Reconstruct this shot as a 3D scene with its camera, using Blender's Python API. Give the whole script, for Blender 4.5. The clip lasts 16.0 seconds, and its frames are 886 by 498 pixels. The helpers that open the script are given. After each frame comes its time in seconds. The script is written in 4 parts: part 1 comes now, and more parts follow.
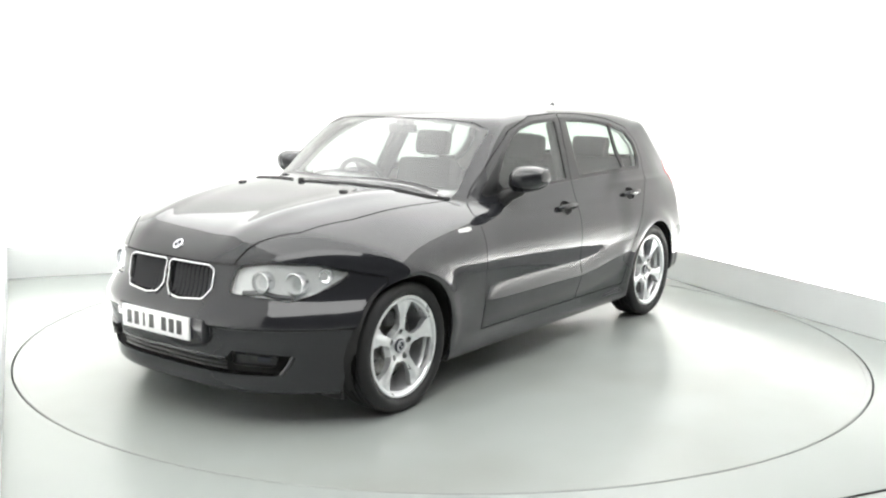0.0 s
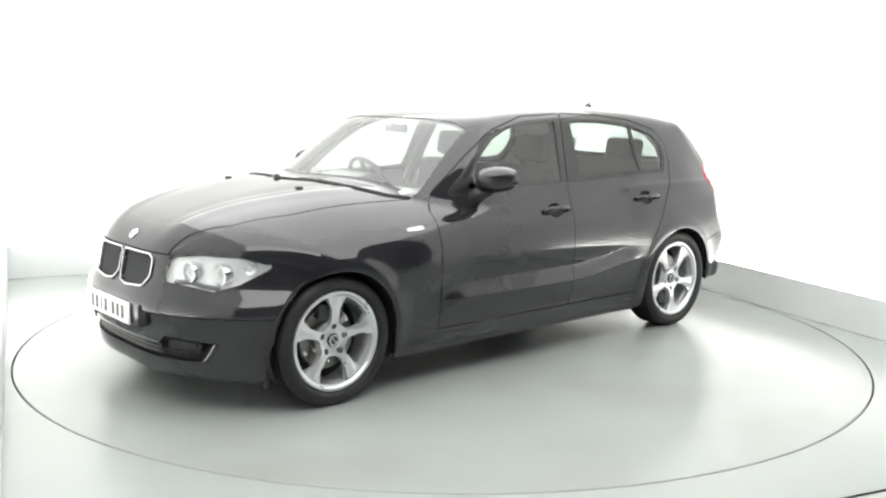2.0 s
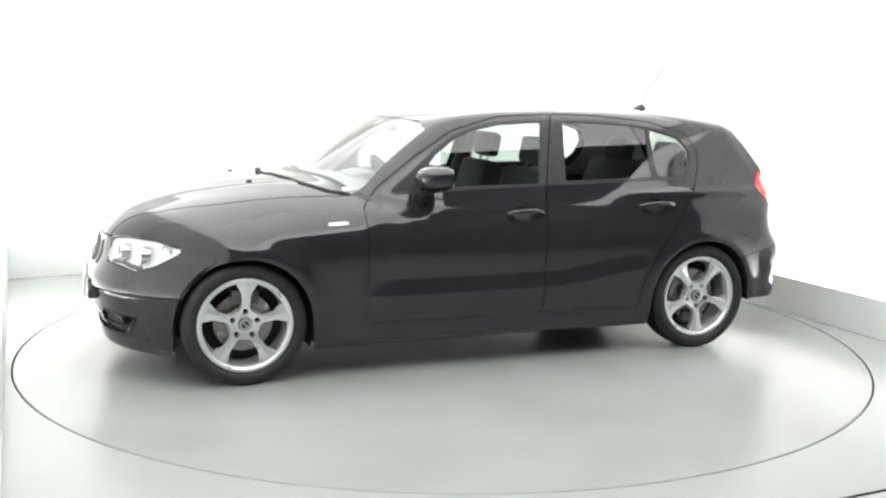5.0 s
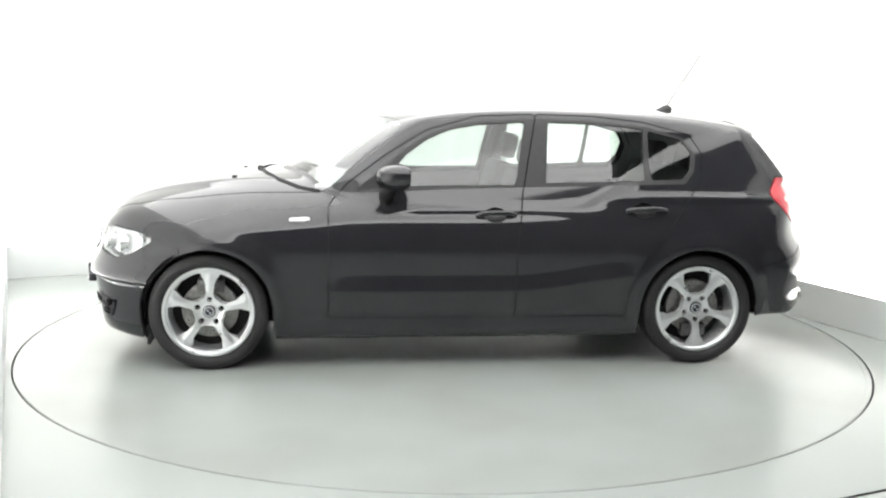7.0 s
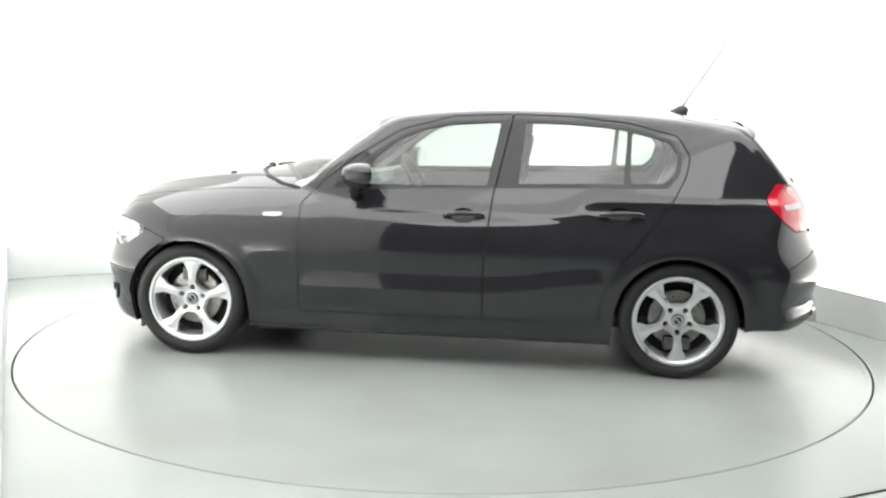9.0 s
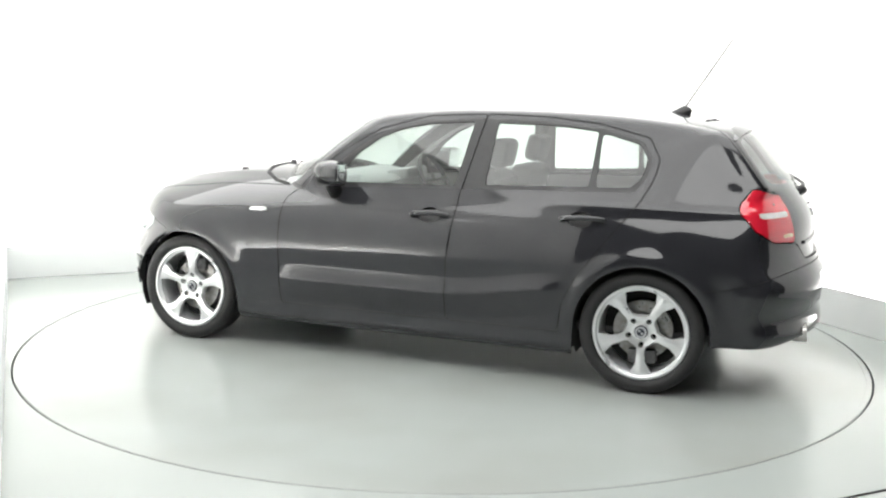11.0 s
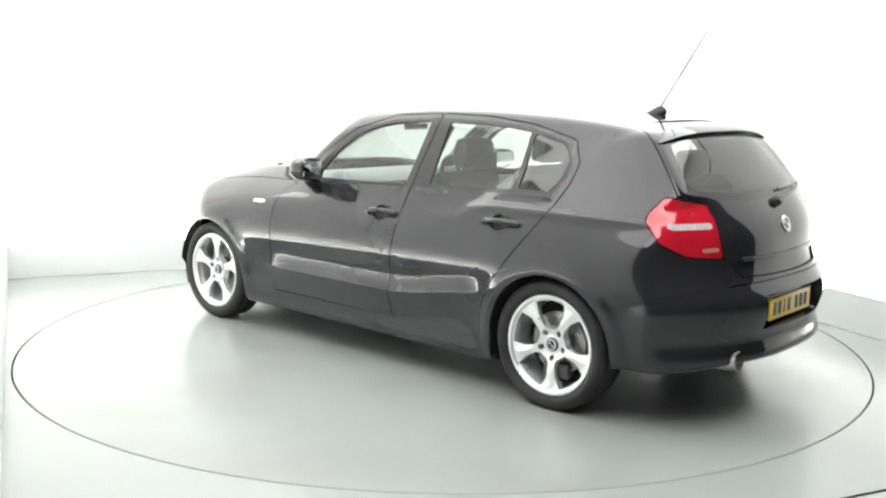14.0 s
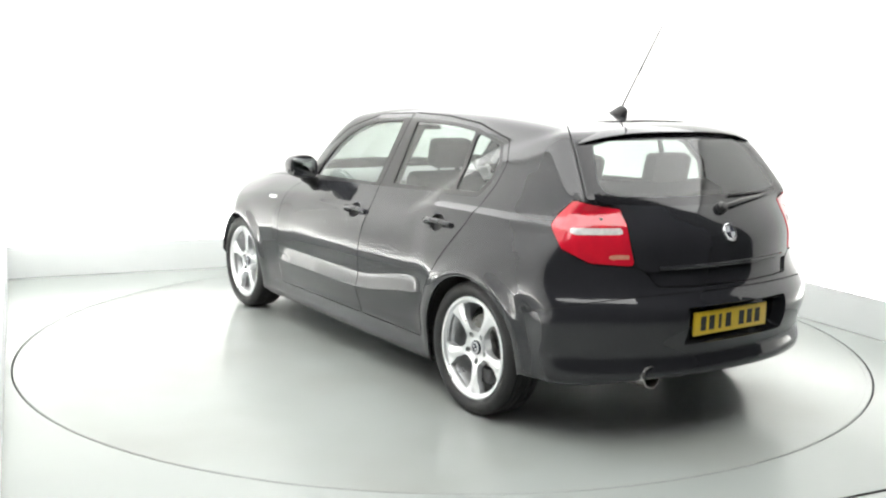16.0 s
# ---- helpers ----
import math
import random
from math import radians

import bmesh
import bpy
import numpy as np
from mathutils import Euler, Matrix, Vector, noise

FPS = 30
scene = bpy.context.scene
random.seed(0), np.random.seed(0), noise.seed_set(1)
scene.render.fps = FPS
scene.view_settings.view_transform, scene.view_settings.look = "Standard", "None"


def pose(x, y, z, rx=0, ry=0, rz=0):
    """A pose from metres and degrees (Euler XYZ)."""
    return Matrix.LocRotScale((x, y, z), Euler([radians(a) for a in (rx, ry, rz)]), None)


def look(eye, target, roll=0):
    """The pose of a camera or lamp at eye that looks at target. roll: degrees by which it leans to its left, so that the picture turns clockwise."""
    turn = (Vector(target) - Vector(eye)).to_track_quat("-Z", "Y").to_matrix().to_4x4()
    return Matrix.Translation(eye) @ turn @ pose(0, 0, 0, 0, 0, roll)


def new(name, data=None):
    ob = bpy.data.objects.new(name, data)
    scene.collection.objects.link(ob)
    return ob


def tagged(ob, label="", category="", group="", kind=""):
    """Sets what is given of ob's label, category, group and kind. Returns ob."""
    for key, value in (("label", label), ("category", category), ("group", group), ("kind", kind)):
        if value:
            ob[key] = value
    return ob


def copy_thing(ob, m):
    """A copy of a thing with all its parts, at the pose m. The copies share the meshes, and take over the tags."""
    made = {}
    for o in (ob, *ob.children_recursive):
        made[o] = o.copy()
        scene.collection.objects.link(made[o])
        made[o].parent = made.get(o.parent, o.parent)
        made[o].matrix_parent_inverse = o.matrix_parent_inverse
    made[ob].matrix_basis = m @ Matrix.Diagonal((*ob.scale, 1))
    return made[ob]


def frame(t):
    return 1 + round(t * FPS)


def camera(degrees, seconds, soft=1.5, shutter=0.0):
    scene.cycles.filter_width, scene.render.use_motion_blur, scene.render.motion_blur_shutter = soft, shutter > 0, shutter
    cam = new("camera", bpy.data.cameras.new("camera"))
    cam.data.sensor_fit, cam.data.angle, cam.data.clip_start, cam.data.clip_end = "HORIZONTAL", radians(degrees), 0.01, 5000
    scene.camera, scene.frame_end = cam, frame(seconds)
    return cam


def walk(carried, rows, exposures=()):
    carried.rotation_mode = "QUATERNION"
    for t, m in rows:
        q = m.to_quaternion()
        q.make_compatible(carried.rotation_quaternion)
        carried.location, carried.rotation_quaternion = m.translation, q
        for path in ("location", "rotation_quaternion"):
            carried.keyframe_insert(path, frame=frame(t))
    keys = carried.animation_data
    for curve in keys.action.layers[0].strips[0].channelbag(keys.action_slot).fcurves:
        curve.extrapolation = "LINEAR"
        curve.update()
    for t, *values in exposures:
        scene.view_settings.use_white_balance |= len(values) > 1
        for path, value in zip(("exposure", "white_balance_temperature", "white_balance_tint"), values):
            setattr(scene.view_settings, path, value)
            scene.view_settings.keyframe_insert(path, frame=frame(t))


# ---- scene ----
# ---------------------------------------------------------------- camera
CAM = (-0.242, -5.792, 1.452)
cam = camera(49.7, 16.0, soft=2.2)


def camera_pose():
    yaw, pitch, roll = radians(2.296), radians(-9.087), radians(1.046)
    way = Vector((math.sin(yaw) * math.cos(pitch), math.cos(yaw) * math.cos(pitch), math.sin(pitch)))
    eye = Vector(CAM)
    return look(eye, eye + way, 1.046)


walk(cam, [(0.0, camera_pose()), (16.0, camera_pose())], exposures=[(0.0, 0.3), (16.0, 0.3)])

# ---------------------------------------------------------------- world and light
world = bpy.data.worlds.new("world")
scene.world = world
world.use_nodes = True
world.node_tree.nodes["Background"].inputs["Color"].default_value = (0.9, 0.95, 1.0, 1)
world.node_tree.nodes["Background"].inputs["Strength"].default_value = 0.02

# the booth stands turned against the camera
BOOTH = 21.7
BOOTH_M = pose(0, 0, 0, 0, 0, BOOTH)
HALF, BACK, FRONT = 2.50, 2.68, -2.82


# ---------------------------------------------------------------- materials
def mat(name, colour, rough=0.5, metal=0.0, **more):
    m = bpy.data.materials.new(name)
    m.use_nodes = True
    b = m.node_tree.nodes["Principled BSDF"]
    b.inputs["Base Color"].default_value = (*colour, 1)
    b.inputs["Roughness"].default_value = rough
    b.inputs["Metallic"].default_value = metal
    for k, v in more.items():
        b.inputs[k.replace("_", " ")].default_value = v
    return m


def vary(m, scale=8.0, colour=None, amount=0.5, rough=None, bump=0.0, detail=6.0, bump_scale=None, stretch=None):
    """Noise that shifts colour and gloss, and a fine relief."""
    nt = m.node_tree
    b = nt.nodes["Principled BSDF"]
    tc = nt.nodes.new("ShaderNodeTexCoord")
    src = tc.outputs["Object"]
    if stretch:
        mp = nt.nodes.new("ShaderNodeMapping")
        mp.inputs["Scale"].default_value = stretch
        nt.links.new(src, mp.inputs["Vector"])
        src = mp.outputs["Vector"]
    n = nt.nodes.new("ShaderNodeTexNoise")
    n.inputs["Scale"].default_value, n.inputs["Detail"].default_value = scale, detail
    nt.links.new(src, n.inputs["Vector"])
    ramp = nt.nodes.new("ShaderNodeMapRange")
    ramp.inputs["From Min"].default_value, ramp.inputs["From Max"].default_value = 0.32, 0.68
    nt.links.new(n.outputs["Fac"], ramp.inputs["Value"])
    if colour:
        mx = nt.nodes.new("ShaderNodeMix")
        mx.data_type = "RGBA"
        a = b.inputs["Base Color"].default_value[:]
        mx.inputs["A"].default_value = a
        mx.inputs["B"].default_value = tuple(x + (y - x) * amount for x, y in zip(a, (*colour, 1)))
        nt.links.new(ramp.outputs["Result"], mx.inputs["Factor"])
        nt.links.new(mx.outputs["Result"], b.inputs["Base Color"])
    if rough:
        mr = nt.nodes.new("ShaderNodeMapRange")
        mr.inputs["To Min"].default_value, mr.inputs["To Max"].default_value = rough
        nt.links.new(ramp.outputs["Result"], mr.inputs["Value"])
        nt.links.new(mr.outputs["Result"], b.inputs["Roughness"])
    if bump:
        n2 = nt.nodes.new("ShaderNodeTexNoise")
        n2.inputs["Scale"].default_value, n2.inputs["Detail"].default_value = bump_scale or scale * 20, 4
        nt.links.new(src, n2.inputs["Vector"])
        bp = nt.nodes.new("ShaderNodeBump")
        bp.inputs["Strength"].default_value, bp.inputs["Distance"].default_value = bump, 0.002
        nt.links.new(n2.outputs["Fac"], bp.inputs["Height"])
        nt.links.new(bp.outputs["Normal"], b.inputs["Normal"])
    return m


M_FLOOR = vary(mat("floor_paint", (0.295, 0.315, 0.305), 0.24, Specular_IOR_Level=0.36), 1.3, (0.286, 0.306, 0.296), 1.0, (0.21, 0.25), 0.03, detail=1.5, bump_scale=60)
M_TABLE = vary(mat("turntable_paint", (0.295, 0.315, 0.305), 0.22, Specular_IOR_Level=0.36), 1.7, (0.282, 0.301, 0.291), 1.0, (0.20, 0.24), 0.03, detail=1.5, bump_scale=60)


def scuff(m, colour, scale, most):
    """Broad worn and dirty patches laid over a material's own colour."""
    nt = m.node_tree
    b = nt.nodes["Principled BSDF"]
    src = b.inputs["Base Color"].links[0].from_socket
    tc, big, ramp, mx = (nt.nodes.new(k) for k in ("ShaderNodeTexCoord", "ShaderNodeTexNoise", "ShaderNodeMapRange", "ShaderNodeMix"))
    big.inputs["Scale"].default_value, big.inputs["Detail"].default_value = scale, 2.5
    nt.links.new(tc.outputs["Object"], big.inputs["Vector"])
    ramp.inputs["From Min"].default_value, ramp.inputs["From Max"].default_value = 0.42, 0.75
    ramp.inputs["To Max"].default_value = most
    nt.links.new(big.outputs["Fac"], ramp.inputs["Value"])
    mx.data_type = "RGBA"
    nt.links.new(src, mx.inputs["A"])
    mx.inputs["B"].default_value = (*colour, 1)
    nt.links.new(ramp.outputs["Result"], mx.inputs["Factor"])
    nt.links.new(mx.outputs["Result"], b.inputs["Base Color"])
    return m


scuff(M_TABLE, (0.20, 0.19, 0.17), 1.1, 0.35)
M_WALL = vary(mat("white_wall", (0.86, 0.86, 0.85), 0.75), 0.8, (0.83, 0.83, 0.81), 1.0, None, 0.1, bump_scale=90)
M_SKIRT = vary(mat("skirting_paint", (0.63, 0.648, 0.642), 0.4), 2.0, (0.67, 0.688, 0.682), 1.0, (0.3, 0.5), 0.1, bump_scale=60)
M_CEIL = vary(mat("ceiling_paint", (0.55, 0.55, 0.545), 0.8), 1.0, (0.51, 0.51, 0.505), 1.0)
M_GAP = mat("gap_shade", (0.02, 0.02, 0.02), 0.8)
M_STUDIO = vary(mat("studio_wall", (0.15, 0.15, 0.155), 0.8), 1.0, (0.12, 0.12, 0.125), 1.0)
M_STUDIO_FLOOR = vary(mat("studio_floor", (0.22, 0.22, 0.22), 0.6), 1.0, (0.18, 0.18, 0.18), 1.0)
M_PAINT = vary(mat("black_paint", (0.020, 0.0205, 0.0235), 0.5, 0.0, Coat_Weight=1.0, Coat_Roughness=0.045, Coat_IOR=1.6, Specular_IOR_Level=0.0), 3.0, (0.024, 0.0245, 0.0275), 1.0)
M_TRIM = vary(mat("black_trim", (0.012, 0.012, 0.013), 0.35), 30, (0.02, 0.02, 0.02), 1.0, (0.28, 0.42))
M_SLAT = mat("grille_slat", (0.12, 0.12, 0.125), 0.28)
M_TYRE = vary(mat("tyre_rubber", (0.012, 0.012, 0.013), 0.7), 14, (0.021, 0.021, 0.021), 1.0, (0.55, 0.8), 0.2, bump_scale=300)
M_ALLOY = vary(mat("silver_alloy", (0.82, 0.83, 0.84), 0.3, 0.7), 9, (0.74, 0.75, 0.76), 0.5, (0.27, 0.32))
M_CALIPER = vary(mat("caliper_grey", (0.13, 0.13, 0.135), 0.5, 0.3), 30, (0.08, 0.08, 0.08), 1.0)
M_CHROME = mat("chrome", (0.74, 0.745, 0.76), 0.2, 0.9)
M_DISC = vary(mat("brake_steel", (0.35, 0.35, 0.35), 0.35, 1.0), 40, (0.25, 0.24, 0.22), 1.0, (0.25, 0.5))
M_DARK = mat("underbody_dark", (0.008, 0.008, 0.008), 0.8)


# ---------------------------------------------------------------- mesh helpers
def mesh_ob(name, verts, faces, material, parent=None, smooth=False, label=""):
    me = bpy.data.meshes.new(name)
    me.from_pydata([tuple(v) for v in verts], [], faces)
    me.materials.append(material)
    if smooth:
        me.shade_smooth()
    ob = new(name, me)
    if parent:
        ob.parent = parent
    if label:
        ob["label"] = label
    return ob


def part(name, bm, material, parent, label="", smooth=True):
    me = bpy.data.meshes.new(name)
    bmesh.ops.recalc_face_normals(bm, faces=bm.faces)
    bm.to_mesh(me)
    bm.free()
    me.materials.append(material)
    if smooth:
        me.shade_smooth()
        me.set_sharp_from_angle(angle=radians(35))
    ob = new(name, me)
    if parent:
        ob.parent = parent
    if label:
        ob["label"] = label
    return ob


def box(bm, x0, x1, y0, y1, z0, z1, bevel=0.0, m=None):
    r = bmesh.ops.create_cube(bm, size=1)
    vs = r["verts"]
    bmesh.ops.transform(bm, matrix=Matrix.Translation(((x0 + x1) / 2, (y0 + y1) / 2, (z0 + z1) / 2)) @ Matrix.Diagonal((x1 - x0, y1 - y0, z1 - z0, 1)), verts=vs)
    if bevel:
        es = list({e for v in vs for e in v.link_edges})
        r = bmesh.ops.bevel(bm, geom=es, offset=bevel, segments=2, profile=0.5, affect="EDGES")
        vs = list({v for f in r["faces"] for v in f.verts} | {v for v in vs if v.is_valid})
    if m is not None:
        bmesh.ops.transform(bm, matrix=m, verts=vs)
    return vs


def lathe(bm, profile, n=48, axis="y", m=None):
    """Revolve (r, h) pairs round an axis."""
    rings = []
    for r, h in profile:
        ring = []
        for i in range(n):
            a = 2 * math.pi * i / n
            c, s = r * math.cos(a), r * math.sin(a)
            p = Vector((c, h, s) if axis == "y" else (c, s, h) if axis == "z" else (h, c, s))
            ring.append(bm.verts.new(m @ p if m is not None else p))
        rings.append(ring)
    for a, b in zip(rings, rings[1:]):
        for i in range(n):
            j = (i + 1) % n
            bm.faces.new((a[i], a[j], b[j], b[i]))
    return rings


def tube(bm, pts, r, n=8, close=False, r2=None):
    """A round bar along a line of points; r2: radius at its end."""
    pts = [Vector(p) for p in pts]
    rings = []
    up = Vector((0, 0, 1))
    for i, p in enumerate(pts):
        a, b = pts[i - 1 if (i or close) else 0], pts[(i + 1) % len(pts) if close else min(i + 1, len(pts) - 1)]
        d = (b - a).normalized()
        ref = up if abs(d.z) < 0.95 else Vector((1, 0, 0))
        s = d.cross(ref).normalized()
        t = s.cross(d)
        rad = r if r2 is None else r + (r2 - r) * i / max(1, len(pts) - 1)
        rings.append([bm.verts.new(p + rad * (math.cos(2 * math.pi * k / n) * s + math.sin(2 * math.pi * k / n) * t)) for k in range(n)])
    pairs = list(zip(rings, rings[1:])) + ([(rings[-1], rings[0])] if close else [])
    for a, b in pairs:
        for k in range(n):
            bm.faces.new((a[k], a[(k + 1) % n], b[(k + 1) % n], b[k]))
    if not close:
        bm.faces.new(rings[0][::-1])
        bm.faces.new(rings[-1])


# ---------------------------------------------------------------- the booth
def glow(name, colour, strength):
    m = bpy.data.materials.new(name)
    m.use_nodes = True
    b = m.node_tree.nodes["Principled BSDF"]
    b.inputs["Base Color"].default_value = (0.8, 0.8, 0.8, 1)
    b.inputs["Emission Color"].default_value = (*colour, 1)
    b.inputs["Emission Strength"].default_value = strength
    return m


M_SHEET = glow("sheet_diffuser", (1.0, 1.0, 0.985), 2.3)
M_STRIP = glow("strip_diffuser", (1.0, 1.0, 0.985), 45.0)
M_HALL_FILL = glow("hall_fill_diffuser", (1.0, 1.0, 0.985), 3.7)
DROP, TROUGH, LIT = 3.0, 0.22, -1.7


def build_lights():
    """Luminous sheets stretched under the ceiling, and strips in the troughs that wash the walls from below."""
    x0 = HALF + TROUGH - 0.01
    third = (BACK + TROUGH - 0.01 - FRONT) / 3
    for k in range(3):
        y0, y1 = FRONT + k * third, FRONT + (k + 1) * third - 0.004
        light = tagged(new("ceiling_light"), "large white luminous sheet stretched under the booth ceiling", "ceiling light", "sheets under the ceiling")
        for b in ((-x0, -x0 + 0.03, y0, y1), (x0 - 0.03, x0, y0, y1)):
            bm = bmesh.new()
            box(bm, *b, -0.03, -0.001, 0.003)
            part("frame_rail", bm, M_WALL, light, smooth=False)
        bm = bmesh.new()
        box(bm, -x0 + 0.031, x0 - 0.031, y0, y1, -0.02, -0.002)
        part("diffuser", bm, M_SHEET, light, "softly glowing diffuser", smooth=False)
        light.matrix_world = BOOTH_M @ pose(0, 0, DROP)
    # strips lying in the troughs between the low upstand and the wall
    q = TROUGH / 2 + 0.006
    for x, y, a, half in ((0, BACK + q, 0, HALF), (HALF + q, (BACK + LIT) / 2, 90, (BACK - LIT) / 2), (-HALF - q, (BACK + LIT) / 2, 90, (BACK - LIT) / 2)):
        light = tagged(new("strip_light"), "white strip light lying behind the low upstand", "strip light", "lights along the foot of the walls")
        bm = bmesh.new()
        box(bm, -half, half, -0.065, 0.065, 0.0, 0.03, 0.004)
        part("housing", bm, M_WALL, light, smooth=False)
        bm = bmesh.new()
        box(bm, -half + 0.01, half - 0.01, -0.06, 0.06, 0.031, 0.045)
        part("diffuser", bm, M_STRIP, light, "glowing white diffuser", smooth=False)
        light.matrix_world = BOOTH_M @ pose(x, y, 0.0, 0, 0, a)
    # added fill sheet, dimmer and out of view over the hall in front
    light = tagged(new("ceiling_light"), "wide dim sheet added over the hall as fill light", "ceiling light")
    bm = bmesh.new()
    box(bm, -4.2, 0.9, -5.4, FRONT - 0.2, -0.02, -0.002)
    part("diffuser", bm, M_HALL_FILL, light, "softly glowing diffuser", smooth=False)
    for x in (-4.23, 0.93):
        bm = bmesh.new()
        box(bm, x - 0.025, x + 0.025, -5.4, FRONT - 0.2, -0.05, -0.001, 0.004)
        part("frame_rail", bm, M_WALL, light, smooth=False)
    light.matrix_world = BOOTH_M @ pose(0, 0, 4.4)


def structure(name, boxes, material, label, bevel=0.0, turned=True):
    bm = bmesh.new()
    for b in boxes:
        box(bm, *b, bevel=bevel)
    ob = part(name, bm, material, None, smooth=False)
    if turned:
        ob.matrix_world = BOOTH_M
    return tagged(ob, label, name.split("_")[0], kind="structure")


RING = 2.456


def build_booth():
    # booth floor, a sheet with a round hole for the turntable
    n = 160
    verts, faces = [], []
    for i in range(n):
        a = 2 * math.pi * i / n
        verts.append((RING * math.cos(a), RING * math.sin(a), 0))
    for i in range(n):
        a = 2 * math.pi * i / n
        c, s = math.cos(a), math.sin(a)
        k = min((HALF if c > 0 else HALF) / max(1e-6, abs(c)), (BACK if s > 0 else -FRONT - 0.004) / max(1e-6, abs(s)))
        verts.append((k * c, k * s, 0))
    for cx in (-HALF, HALF):
        for cy in (BACK, FRONT + 0.004):
            i = min(range(n, 2 * n), key=lambda q: math.hypot(verts[q][0] - cx, verts[q][1] - cy))
            verts[i] = (cx, cy, 0)
    for i in range(n):
        verts.append((verts[i][0], verts[i][1], -0.09))
    for i in range(n):
        j = (i + 1) % n
        faces += [(i, n + i, n + j, j), (2 * n + i, i, j, 2 * n + j)]
    f = mesh_ob("floor", verts, faces, M_FLOOR)
    f.matrix_world = BOOTH_M
    tagged(f, "pale grey-green gloss painted booth floor", "floor", kind="structure")
    # near-black sheet: the shade down in the turntable gap is its colour
    structure("gap_floor", [(-2.6, 2.6, -2.9, 2.7, -0.12, -0.09)], M_GAP, "black sheet below the booth floor, standing in for shade in the gap")
    t, w = 0.12, TROUGH
    structure("wall_back", [(-HALF - w - t, HALF + w + t, BACK + w, BACK + w + t, -0.05, DROP)], M_WALL, "plain white painted booth wall")
    structure("wall_left", [(-HALF - w - t, -HALF - w, FRONT, BACK + w - 0.002, -0.05, DROP)], M_WALL, "plain white painted booth wall")
    structure("wall_right", [(HALF + w, HALF + w + t, FRONT, BACK + w - 0.002, -0.05, DROP)], M_WALL, "plain white painted booth wall")
    s, h = 0.016, 0.25
    structure("upstand_back", [(-HALF, HALF, BACK - s, BACK - 0.001, 0.001, h)], M_SKIRT, "low grey painted upstand along the foot of the wall", 0.003)
    structure("upstand_right", [(HALF - s, HALF - 0.001, FRONT, BACK - s - 0.001, 0.001, h)], M_SKIRT, "low grey painted upstand along the foot of the wall", 0.003)
    structure("upstand_left", [(-HALF + 0.001, -HALF + s, FRONT, BACK - s - 0.001, 0.001, h)], M_SKIRT, "low grey painted upstand along the foot of the wall", 0.003)
    structure("floor_trough", [(-HALF - w, HALF + w, BACK + 0.001, BACK + w, -0.06, -0.004), (-HALF - w, -HALF - 0.001, FRONT, BACK, -0.06, -0.004), (HALF + 0.001, HALF + w, FRONT, BACK, -0.06, -0.004)], M_WALL, "white floor of the trough behind the upstand")
    structure("ceiling", [(-HALF - w - t, HALF + w + t, FRONT, BACK + w + t, DROP, DROP + 0.12)], M_CEIL, "plain grey booth ceiling")
    # the dark hall in front of the booth
    e = HALF + w + t + 0.001
    structure("floor_hall", [(-9, 9, -12, FRONT - 0.010, -0.06, -0.002), (-9, -e, FRONT, 4, -0.06, -0.002), (e, 9, FRONT, 4, -0.06, -0.002)], M_FLOOR, "pale grey painted hall floor")
    structure("wall_hall", [(-9, 9, -12.2, -12, -0.06, 4.39), (-9.2, -9, -12, 4, -0.06, 4.39), (9, 9.2, -12, 4, -0.06, 4.39), (-9, 9, 4, 4.2, -0.06, 4.39)], M_STUDIO, "plain dark grey hall wall")
    structure("ceiling_hall", [(-9.2, 9.2, -12.2, 4.2, 4.4, 4.6)], M_STUDIO, "plain dark grey hall ceiling")


build_booth()
build_lights()


def turn_pose(a):
    """The turntable's pose when the car's nose is a degrees from square on."""
    return pose(0, 0, 0, 0, 0, 180 + a)


def build_turntable():
    bm = bmesh.new()
    lathe(bm, [(0.0001, 0), (1.2, 0), (RING - 0.040, 0)], 160, "z")
    bmesh.ops.remove_doubles(bm, verts=bm.verts, dist=0.001)
    ob = part("turntable", bm, M_TABLE, None, smooth=False)
    bm = bmesh.new()
    lathe(bm, [(RING - 0.0395, -0.004), (RING - 0.0395, 0.0005), (RING - 0.014, 0.0005), (RING - 0.009, -0.003), (RING - 0.009, -0.075)], 160, "z")
    part("edge_ring", bm, M_TABLE, ob, "painted steel edge ring of the turntable", smooth=False)
    return tagged(ob, "round pale grey-green painted turntable flush with the floor", "turntable")


turntable = build_turntable()

# ---------------------------------------------------------------- the car: body as one smooth form
car = tagged(new("car"), "black five-door hatchback with silver five-spoke wheels on the turntable", "car")
CAR_OFF = (-0.0005, -0.076)


def smax(a, b, k):
    h = np.maximum(k - np.abs(a - b), 0) / k
    return np.maximum(a, b) + h * h * h * k / 6


def smin(a, b, k):
    return -smax(-a, -b, k)


